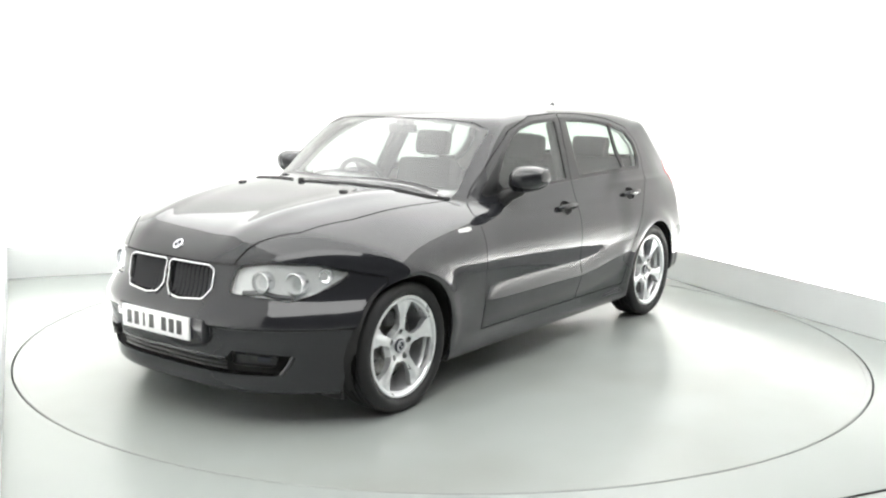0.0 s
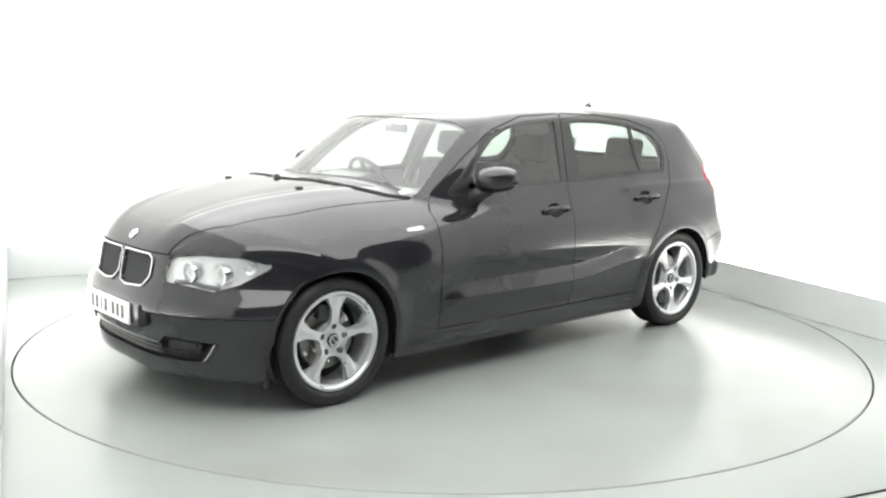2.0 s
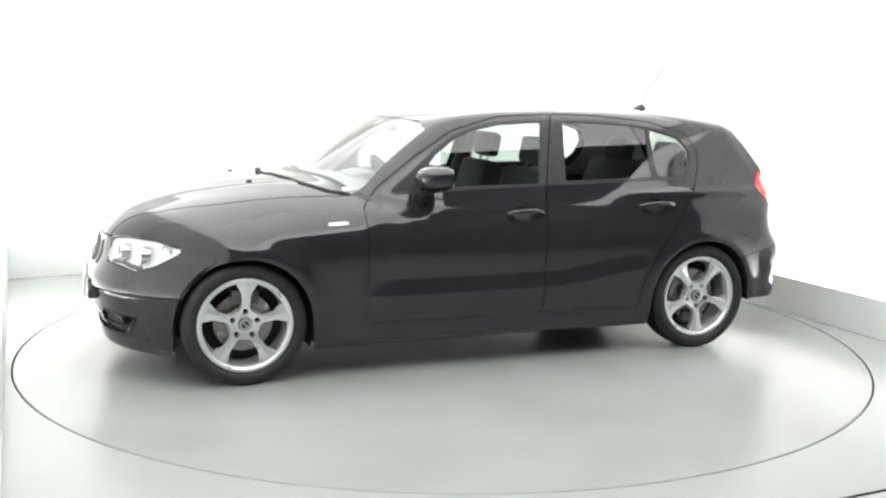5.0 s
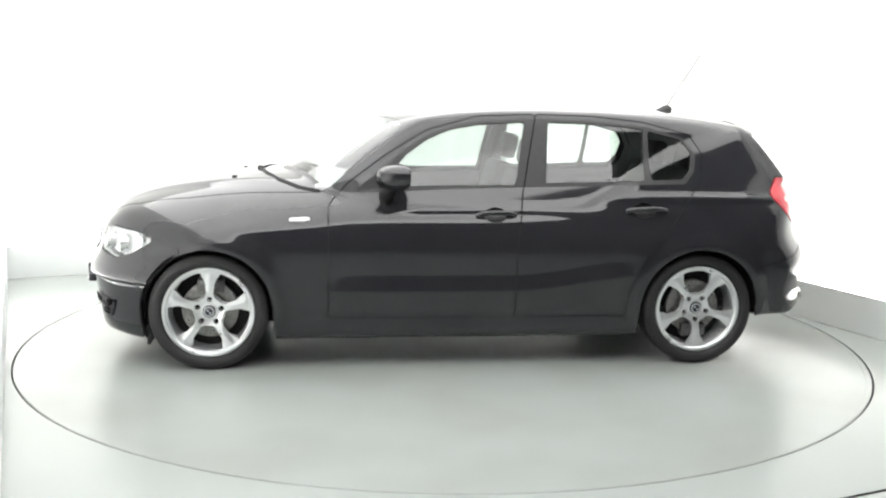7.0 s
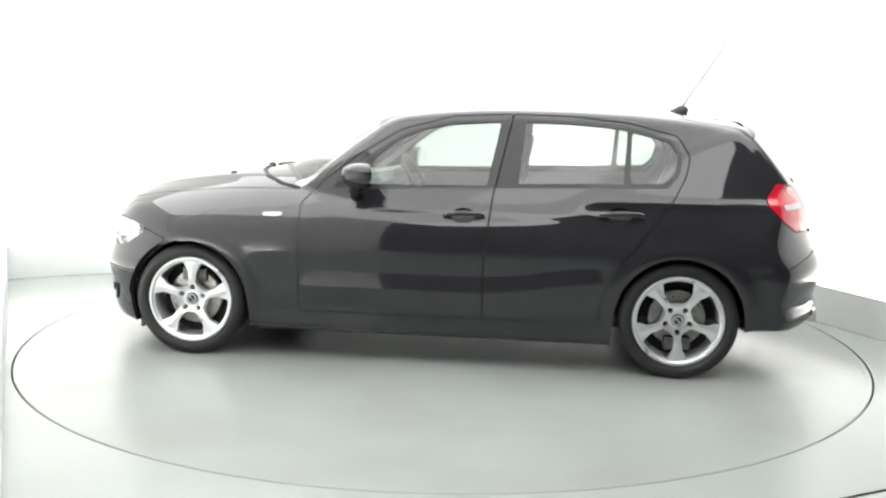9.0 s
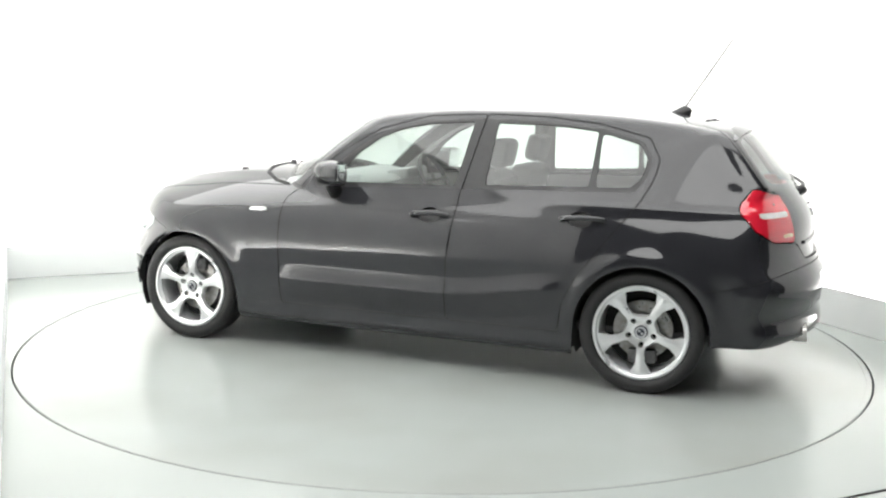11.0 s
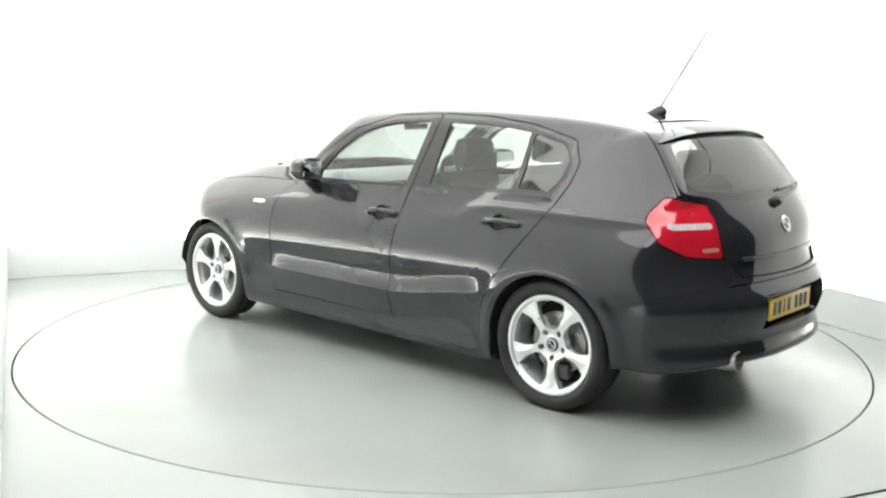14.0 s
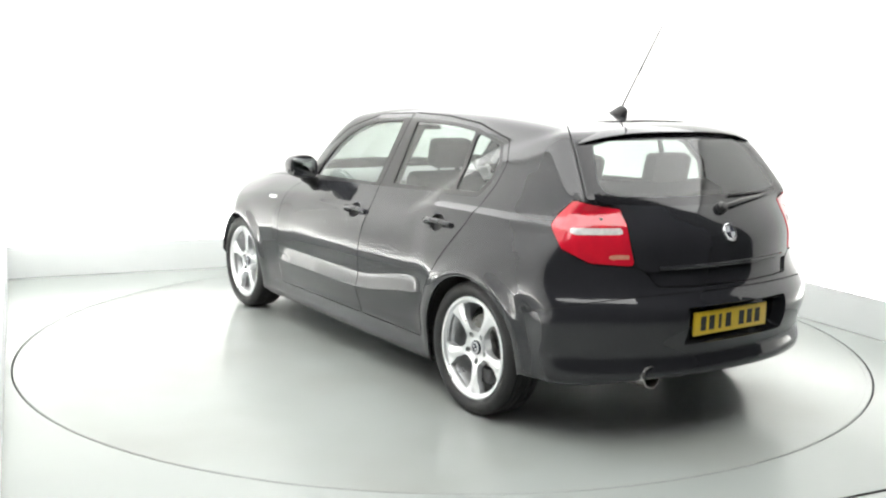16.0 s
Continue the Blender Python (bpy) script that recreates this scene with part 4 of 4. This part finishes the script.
def build_wheel():
    """Built facing +y, hub at the origin; the face of the rim near y = 0.07."""
    hub = bmesh.new()
    lathe(hub, [(0.235, 0.068), (0.220, 0.055), (0.211, 0.02), (0.205, -0.09), (0.215, -0.10), (0.222, -0.095)], 56)
    wheel = part("wheel", hub, M_ALLOY, car)
    tyre = bmesh.new()
    prof = [(0.2345, 0.066), (0.2415, 0.082), (0.2510, 0.094), (0.264, 0.1005), (0.278, 0.1015), (0.290, 0.097), (0.2985, 0.090), (0.3060, 0.082), (0.3085, 0.074)]
    for y in (0.060, 0.028, -0.004, -0.036):
        prof += [(0.3100, y), (0.3030, y - 0.0005), (0.3030, y - 0.0075), (0.3100, y - 0.008)]
    prof += [(0.3085, -0.074), (0.2985, -0.090), (0.278, -0.1015), (0.245, -0.094), (0.222, -0.085)]
    lathe(tyre, prof, 72)
    part("tyre", tyre, M_TYRE, wheel, "black road tyre")
    # tread blocks: short cross grooves read as ribs proud of the shoulder
    tread = bmesh.new()
    for k in range(72):
        a = 2 * math.pi * k / 72
        box(tread, -0.0045, 0.0045, 0.063, 0.090, 0.0, 0.0065, 0, pose(0, 0, 0, 0, math.degrees(a), 0) @ Matrix.Translation((0, 0, 0.3042)) @ pose(0, 0, 0, -22, 0, 0) @ Matrix.Translation((0, -0.002, 0.0)))
    part("tread", tread, M_TYRE, wheel, smooth=False)
    rim = Skin(np.concatenate([np.linspace(0.030, 0.078, 9), np.linspace(0.084, 0.207, 18), np.linspace(0.210, 0.2365, 10)]), np.linspace(0, 2 * math.pi, 181), rim_place, rim_normal)
    rim.cut(opening)
    rim.cut(bolts)
    c = rim.centres()
    face = rim.panel("rim", (opening(c) > 0) & (bolts(c) > 0), M_ALLOY, wheel, "left", edge=0.032, label="silver five-spoke alloy rim", open_seam=False)
    face.location = (0, 0.062, 0)
    cap = bmesh.new()
    lathe(cap, [(0.033, 0.040), (0.034, 0.058), (0.031, 0.062), (0.0005, 0.064)], 28)
    part("hub_cap", cap, M_BADGE_DARK, wheel, "dark hub cap with pale emblem")
    cap = bmesh.new()
    lathe(cap, [(0.029, 0.0620), (0.029, 0.0648), (0.020, 0.0652), (0.020, 0.0625)], 28)
    box(cap, -0.012, -0.001, 0.0628, 0.0652, 0.001, 0.012, 0.001)
    box(cap, 0.001, 0.012, 0.0628, 0.0652, -0.012, -0.001, 0.001)
    part("emblem", cap, M_BADGE, wheel, "pale round emblem")
    for k in range(5):
        a = 2 * math.pi * k / 5
        b = bmesh.new()
        lathe(b, [(0.009, 0.01), (0.009, 0.030), (0.007, 0.034), (0.0005, 0.034)], 6, "y", Matrix.Translation((BOLT * math.cos(a), 0, BOLT * math.sin(a))))
        # bolts coloured near black to carry the shade down their holes
        part("wheel_bolt", b, M_DARK, wheel)
    disc = bmesh.new()
    lathe(disc, [(0.07, 0.02), (0.075, -0.002), (0.148, -0.003), (0.150, -0.006), (0.150, -0.025), (0.07, -0.026)], 48)
    part("brake_disc", disc, M_DISC, wheel, "worn steel brake disc")
    cal = bmesh.new()
    box(cal, 0.095, 0.168, -0.04, 0.03, -0.07, 0.07, 0.012)
    part("brake_caliper", cal, M_CALIPER, wheel, "grey brake caliper")
    back = bmesh.new()
    lathe(back, [(0.0005, -0.05), (0.205, -0.055)], 32)
    part("splash_plate", back, M_DARK, wheel)
    return wheel


wheel = build_wheel()
WHEELS = {}
for x in (1.33, -1.33):
    for s in (1, -1):
        spin = -90 if x > 0 else 90
        m = pose(x, s * 0.748, 0.3090) @ pose(0, 0, 0, 0, 0, 0 if s > 0 else 180) @ pose(0, 0, 0, 0, spin - (3 if x > 0 else -2), 0)
        if not WHEELS:
            wheel.matrix_basis = m
            WHEELS[x, s] = wheel
        else:
            WHEELS[x, s] = copy_thing(wheel, m)
for x in (1.33, -1.33):
    for s in (1, -1):
        bm = bmesh.new()
        n, rings = 30, []
        for y in (0.45, 0.845):
            rings.append([bm.verts.new((x + 0.352 * math.cos(math.pi * (-0.13 + 1.26 * k / n)), s * (y - (0.03 if y > 0.8 and abs(k - n / 2) > 11 else 0)), max(0.31 + 0.352 * math.sin(math.pi * (-0.13 + 1.26 * k / n)), 0.275 if x < 0 and k > n / 2 else 0.0))) for k in range(n + 1)])
        for k in range(n):
            bm.faces.new((rings[0][k], rings[0][k + 1], rings[1][k + 1], rings[1][k]))
        bm.faces.new(rings[0])
        part("arch_liner", bm, M_DARK, car, "black wheel arch liner")

# underbody, air deflectors and exhaust
bm = bmesh.new()
box(bm, -1.55, 1.86, -0.46, 0.46, 0.17, 0.26, 0.02)
box(bm, -0.98, 0.98, -0.80, 0.80, 0.175, 0.24, 0.02)
box(bm, 1.70, 1.86, -0.52, 0.52, 0.17, 0.22, 0.02)
box(bm, -1.98, -1.75, -0.56, 0.56, 0.305, 0.35, 0.02)
part("underbody", bm, M_DARK, car, "black underbody trays")
for s in (1, -1):
    bm = bmesh.new()
    box(bm, 1.645, 1.663, s * 0.66 - 0.085, s * 0.66 + 0.085, 0.118, 0.22, 0.004)
    part("air_deflector", bm, M_TRIM, car, "black rubber air deflector")
ex = bmesh.new()
lathe(ex, [(0.032, -0.22), (0.043, -0.05), (0.047, 0.0), (0.043, 0.002), (0.039, -0.05), (0.037, -0.15)], 28, "x", pose(-2.100, 0.465, 0.312) @ pose(0, 0, 0, 0, -6, 180) )
part("exhaust_pipe", ex, M_PIPE, car, "brushed steel exhaust pipe")
ex = bmesh.new()
lathe(ex, [(0.0005, -0.12), (0.035, -0.12)], 20, "x", pose(-2.100, 0.465, 0.312) @ pose(0, 0, 0, 0, -6, 180))
part("exhaust_inside", ex, M_DARK, car)
bm = bmesh.new()
box(bm, -1.95, -1.72, -0.52, 0.52, 0.30, 0.38, 0.05)
part("silencer", bm, M_DISC, car, "dull steel silencer box")

# ---------------------------------------------------------------- door handles and mirrors
for side, s in (("left", 1), ("right", -1)):
    for door, x0, x1, z in ((doors[side][0], -0.085, -0.295, 0.820), (doors[side][1], -0.905, -1.125, 0.848)):
        pts = []
        for k in range(9):
            t = k / 8
            x = x0 + (x1 - x0) * t
            p, n = side_hit(x, z + 0.004 * t, 0.008 + 0.028 * math.sin(math.pi * min(1, max(0, t))) ** 0.5)
            pts.append(Vector((p.x, s * p.y, p.z)))
        bm = bmesh.new()
        tube(bm, pts, 0.011, 10)
        for v in bm.verts:
            v.co.z = z + (v.co.z - z) * 1.25
        part("handle", bm, M_PAINT, door, "black painted pull handle")

for side, s in (("left", 1), ("right", -1)):
    bm = bmesh.new()
    bmesh.ops.create_uvsphere(bm, u_segments=36, v_segments=24, radius=1)
    for v in bm.verts:
        x, y, z = v.co
        sg = lambda t, e: math.copysign(abs(t) ** e, t)
        x, y, z = sg(x, 0.85), sg(y, 0.75), sg(z, 0.82)
        taper = 1 - 0.16 * (y * s) 
        px = max(0.112 * x if x > 0 else 0.09 * x, -0.036)
        v.co = Vector((0.350 + px - 0.03 * max(0, y * s), s * 0.875 + 0.098 * y, 1.028 + 0.070 * z * taper + 0.010 * (y * s)))
    mirror = part("door_mirror", bm, M_PAINT, car, "black door mirror housing")
    bm = bmesh.new()
    box(bm, -0.004, 0.004, -0.085, 0.085, -0.05, 0.05, 0.003)
    for v in bm.verts:
        v.co = Vector((0.312 + v.co.x - 0.03 * max(0, v.co.y / 0.098 * s), s * 0.875 + v.co.y * 0.9, 1.028 + v.co.z * (1 - 0.16 * v.co.y / 0.098 * s) + 0.010 * v.co.y / 0.098 * s))
    part("mirror_glass", bm, M_MIRROR, mirror, "silvered mirror glass")
    bm = bmesh.new()
    pts = [side_hit(0.40, 0.915, -0.01)[0], side_hit(0.395, 0.93, 0.04)[0], Vector((0.380, 0.835, 0.966)), Vector((0.362, 0.860, 0.99))]
    tube(bm, [(p[0], s * p[1], p[2]) for p in pts], 0.042, 12, r2=0.028)
    part("mirror_foot", bm, M_TRIM, mirror, "matt black mirror foot")
    bm = bmesh.new()
    q = [side_hit(x, z, 0.004)[0] for x, z in ((0.55, 0.948), (0.43, 0.962), (0.40, 1.03), (0.325, 1.125))]
    q = [Vector((p.x, s * p.y, p.z)) for p in q]
    tri = [bm.verts.new(p) for p in (q[0], q[1], q[2], q[3])]
    bm.faces.new(tri)
    bmesh.ops.solidify(bm, geom=bm.faces[:], thickness=0.006)
    part("mirror_triangle", bm, M_TRIM, mirror, "black plastic triangle in the window corner")


# ---------------------------------------------------------------- number plates, emblems
def plate(name, z, way, material, label, tilt, y=0.0, lift=0.006):
    p, n = end_hit(y, z, way, lift)
    m = Matrix.Translation(p) @ pose(0, 0, 0, 0, tilt, 0 if way > 0 else 180)
    bm = bmesh.new()
    box(bm, -0.006, 0.006, -0.235, 0.235, -0.051, 0.051, 0.003, m)
    ob = part(name, bm, material, car, label)
    # plain bars where the characters stand
    for k in range(7):
        yc = -0.181 + k * 0.0530 + (0.034 if k > 3 else 0)
        w = 0.017 if k != 2 else 0.008
        b = bmesh.new()
        box(b, 0.0055, 0.0075, yc - w, yc + w, -0.031, 0.031, 0, m)
        part("bar", b, M_INK, ob, smooth=False)
    return ob


holder, n_ = on_front(0.0, 0.436, 0.0)
bm = bmesh.new()
box(bm, holder.x - 0.06, holder.x + 0.022, -0.30, 0.30, 0.375, 0.485, 0.012)
part("plate_holder", bm, M_PAINT, fbump)
front_plate = plate("number_plate", 0.436, 1, M_PLATE_W, "white number plate on the front bumper", 0, lift=0.034)
rear_plate = plate("number_plate", 0.512, -1, M_PLATE_Y, "yellow number plate on the rear bumper", 0, y=0.03, lift=-0.046)


def emblem(p, n, r, parent, name="emblem"):
    bm = bmesh.new()
    disc_at(bm, p, n, [(r, -0.004), (r, 0.002), (r * 0.93, 0.004), (r * 0.7, 0.003), (r * 0.7, 0.002), (0.0005, 0.003)], 32)
    ob = part(name, bm, M_CHROME, parent, "round silver emblem with pale and dark quarters")
    m = Matrix.Translation(p) @ n.to_track_quat("Z", "Y").to_matrix().to_4x4()
    for k in range(4):
        b = bmesh.new()
        c = b.verts.new(m @ Vector((0, 0, 0.0042)))
        arc = [b.verts.new(m @ Vector((0.66 * r * math.cos(a), 0.66 * r * math.sin(a), 0.0040))) for a in (k * math.pi / 2 + j * math.pi / 12 for j in range(7))]
        for a_, b_ in zip(arc, arc[1:]):
            b.faces.new((c, a_, b_))
        part("quarter", b, M_BADGE if k % 2 else M_BADGE_DARK, ob, smooth=False)
    return ob


p, n = end_hit(0.0, 0.889, -1, 0.003)
emblem(p, n, 0.041, tailgate)
p, n = top_hit(1.938, 0.0, 0.002)
emblem(p, n, 0.027, hood)

# ---------------------------------------------------------------- wipers, washers, aerial, spoiler
for pts, nm in (([(1.115, -0.04), (1.10, 0.12), (1.06, 0.32), (0.985, 0.50), (0.87, 0.605), (0.765, 0.65)], "wiper"), ([(0.985, -0.58), (1.05, -0.44), (1.09, -0.28), (1.108, -0.12)], "wiper")):
    bm = bmesh.new()
    q = [top_hit(x, y, 0.003)[0] for x, y in pts]
    tube(bm, q, 0.0055, 8, r2=0.004)
    w = part(nm, bm, M_TYRE, car, "black wiper arm at the foot of the windscreen")
    bm = bmesh.new()
    tube(bm, [v + Vector((-0.014, 0, 0.004)) for v in q[1:]], 0.0045, 6)
    part("wiper_blade", bm, M_TYRE, w)
    bm = bmesh.new()
    disc_at(bm, q[0] - Vector((0, 0, 0.02)), Vector((0, 0, 1)), [(0.018, 0), (0.018, 0.03), (0.012, 0.036), (0.0005, 0.036)], 16)
    part("wiper_pivot", bm, M_TRIM, w)
for y in (0.36, -0.36):
    p, n = top_hit(1.23, y, 0.0)
    bm = bmesh.new()
    box(bm, -0.014, 0.014, -0.02, 0.02, -0.003, 0.010, 0.005, Matrix.Translation(p))
    part("washer_jet", bm, M_TRIM, hood, "small black washer jet")
# rear wiper
bm = bmesh.new()
a, n1 = end_hit(0.0, 0.985, -1, 0.018)
tube(bm, [a, end_hit(-0.12, 1.000, -1, 0.026)[0], end_hit(-0.30, 1.018, -1, 0.016)[0], end_hit(-0.46, 1.030, -1, 0.012)[0]], 0.011, 8, r2=0.006)
disc_at(bm, a - n1 * 0.018, n1, [(0.026, 0), (0.026, 0.02), (0.018, 0.03), (0.0005, 0.031)], 20)
rw = part("rear_wiper", bm, M_TRIM, tailgate, "black rear wiper")
bm = bmesh.new()
tube(bm, [end_hit(y, 1.036 + 0.012 * (-y - 0.1), -1, 0.007)[0] for y in np.linspace(-0.10, -0.50, 9)], 0.006, 6)
part("wiper_blade", bm, M_TRIM, rw)
# tailgate handle strip under the emblem
bm = bmesh.new()
q = [end_hit(y, 0.758 - 0.0 * y, -1, 0.004)[0] for y in np.linspace(-0.40, 0.40, 25)]
tube(bm, q, 0.009, 8)
part("tailgate_handle", bm, M_PAINT, tailgate, "black handle strip")
# aerial
base, n_ = top_hit(-1.36, 0.0, -0.004)
bm = bmesh.new()
bmesh.ops.create_uvsphere(bm, u_segments=20, v_segments=12, radius=1)
for v in bm.verts:
    x, y, z = v.co
    v.co = Vector((base.x + 0.014 + 0.072 * x - 0.028 * max(z, 0), base.y + 0.030 * y * (1 - 0.3 * max(z, 0)), base.z + 0.046 * max(z, -0.1) * (1 if x < 0 else 1 - 0.75 * x)))
aerial = part("aerial", bm, M_TRIM, car, "black roof aerial with a thin whip")
bm = bmesh.new()
tip = base + Vector((-0.024, 0, 0.034))
tube(bm, [tip, tip + Vector((-0.045, 0, 0.075)), tip + Vector((-0.10, 0, 0.16))], 0.0048, 8, r2=0.0034)
part("whip_foot", bm, M_TRIM, aerial)
bm = bmesh.new()
tube(bm, [tip + Vector((-0.10, 0, 0.16)), tip + Vector((-0.235, 0, 0.375))], 0.0050, 6, r2=0.0034)
part("whip", bm, M_TRIM, aerial)
# spoiler lip over the rear window
bm = bmesh.new()
rows = []
for y in np.linspace(-0.56, 0.56, 33):
    zc = 1.305 - 0.045 * abs(y / 0.56) ** 3
    p, n = end_hit(y, zc, -1, 0.0)
    e = 1 - abs(y / 0.56) ** 6 * 0.8
    rows.append([bm.verts.new(p + Vector(d)) for d in ((0.045, 0, 0.031 * e), (0.004, 0, 0.020 * e), (-0.024 * e, 0, 0.006 * e), (-0.020 * e, 0, 0.0), (0.014, 0, -0.006))])
for a, b in zip(rows, rows[1:]):
    for k in range(4):
        bm.faces.new((a[k], a[k + 1], b[k + 1], b[k]))
part("roof_spoiler", bm, M_PAINT, tailgate, "small black spoiler lip over the rear window")


# ---------------------------------------------------------------- inside the cabin
def cushion(parts_, name, material, parent, label=""):
    bm = bmesh.new()
    for c, size, m in parts_:
        box(bm, -size[0] / 2, size[0] / 2, -size[1] / 2, size[1] / 2, -size[2] / 2, size[2] / 2, min(size) * 0.32, Matrix.Translation(c) @ m)
    return part(name, bm, material, parent, label)


for y in (0.36, -0.36):
    seat = cushion([((-0.05, y, 0.50), (0.52, 0.50, 0.18), pose(0, 0, 0, 0, -6, 0))], "front_seat", M_SEAT, car, "dark grey cloth front seat")
    cushion([((-0.35, y, 0.78), (0.15, 0.46, 0.54), pose(0, 0, 0, 0, -16, 0))], "backrest", M_SEAT, seat)
    cushion([((-0.45, y, 1.145), (0.10, 0.25, 0.16), pose(0, 0, 0, 0, -12, 0))], "headrest", M_SEAT, seat)
    for d in (-0.06, 0.06):
        bm = bmesh.new()
        tube(bm, [(-0.42, y + d, 1.02), (-0.45, y + d, 1.12)], 0.006, 6)
        part("headrest_post", bm, M_CHROME, seat)
bench = cushion([((-1.05, 0, 0.52), (0.50, 1.30, 0.20), pose(0, 0, 0, 0, -6, 0))], "rear_bench", M_SEAT, car, "dark grey cloth rear bench")
cushion([((-1.36, 0, 0.80), (0.16, 1.30, 0.52), pose(0, 0, 0, 0, -22, 0))], "backrest", M_SEAT, bench)
for y in (0.30, -0.30):
    cushion([((-1.42, y, 1.115), (0.09, 0.27, 0.15), pose(0, 0, 0, 0, -12, 0))], "headrest", M_SEAT, bench)
cushion([((-1.68, 0, 0.945), (0.46, 1.22, 0.03), pose(0, 0, 0, 0, 2, 0))], "parcel_shelf", M_SEAT, car, "dark grey parcel shelf")
dash = cushion([((0.60, 0, 0.86), (0.42, 1.32, 0.20), pose(0, 0, 0, 0, -7, 0))], "dashboard", M_CARD, car, "dark grey dashboard")
cushion([((0.44, -0.36, 0.945), (0.16, 0.34, 0.07), pose(0, 0, 0, 0, 8, 0))], "binnacle", M_CARD, dash)
bm = bmesh.new()
M_ = pose(0.24, -0.36, 0.90) @ pose(0, 0, 0, 0, -62, 0)
tube(bm, [M_ @ Vector((0.185 * math.cos(2 * math.pi * k / 28), 0.185 * math.sin(2 * math.pi * k / 28), 0)) for k in range(28)], 0.016, 8, close=True)
tube(bm, [M_ @ Vector((0, -0.18, 0)), M_ @ Vector((0, 0.18, 0))], 0.018, 8)
tube(bm, [M_ @ Vector((0, 0, -0.12)), M_ @ Vector((0, 0, 0.0)), M_ @ Vector((0.18, 0, 0))], 0.022, 8)
part("steering_wheel", bm, M_TRIM, car, "black three-spoke steering wheel")
bm = bmesh.new()
box(bm, -0.012, 0.012, -0.10, 0.10, -0.025, 0.025, 0.008, pose(0.33, 0.0, 1.265, 0, 12, 0))
tube(bm, [(0.34, 0, 1.275), (0.36, 0, 1.315)], 0.01, 8)
part("inner_mirror", bm, M_TRIM, car, "black inner mirror")
for y in (0.33, -0.33):
    cushion([((0.20, y, 1.325), (0.11, 0.34, 0.018), pose(0, 0, 0, 0, 25, 0))], "sun_visor", M_LINING, car, "pale sun visor")
bm = bmesh.new()
box(bm, -1.9, 0.9, -0.70, 0.70, 0.26, 0.30, 0.01)
part("carpet", bm, M_SEAT, car, "dark carpet")
for s in (1, -1):
    bm = bmesh.new()
    q = [side_hit(x, z, -0.055)[0] for x, z in ((-0.345, 0.9), (-0.39, 1.15), (-0.43, 1.33))]
    tube(bm, [(v.x, s * v.y, v.z) for v in q], 0.04, 8)
    part("pillar_cover", bm, M_SEAT, car, "dark grey pillar cover")

# shift the whole car to where it stands on the table
for o in list(car.children):
    o.matrix_basis = OFF @ o.matrix_basis

# ---------------------------------------------------------------- what moves
TURN = [(0.0, 51.4), (0.2, 51.0), (0.5, 49.4), (1.0, 46.05), (2.0, 39.06), (3.0, 32.05), (4.0, 25.09), (6.5, 7.83), (8.0, -2.5), (9.0, -9.39), (11.5, -26.66), (13.0, -37.07), (14.0, -43.97), (15.0, -50.94), (16.0, -57.89)]


def motions():
    rows = [(t, turn_pose(a)) for t, a in TURN]
    walk(car, rows)
    walk(turntable, rows)


motions()
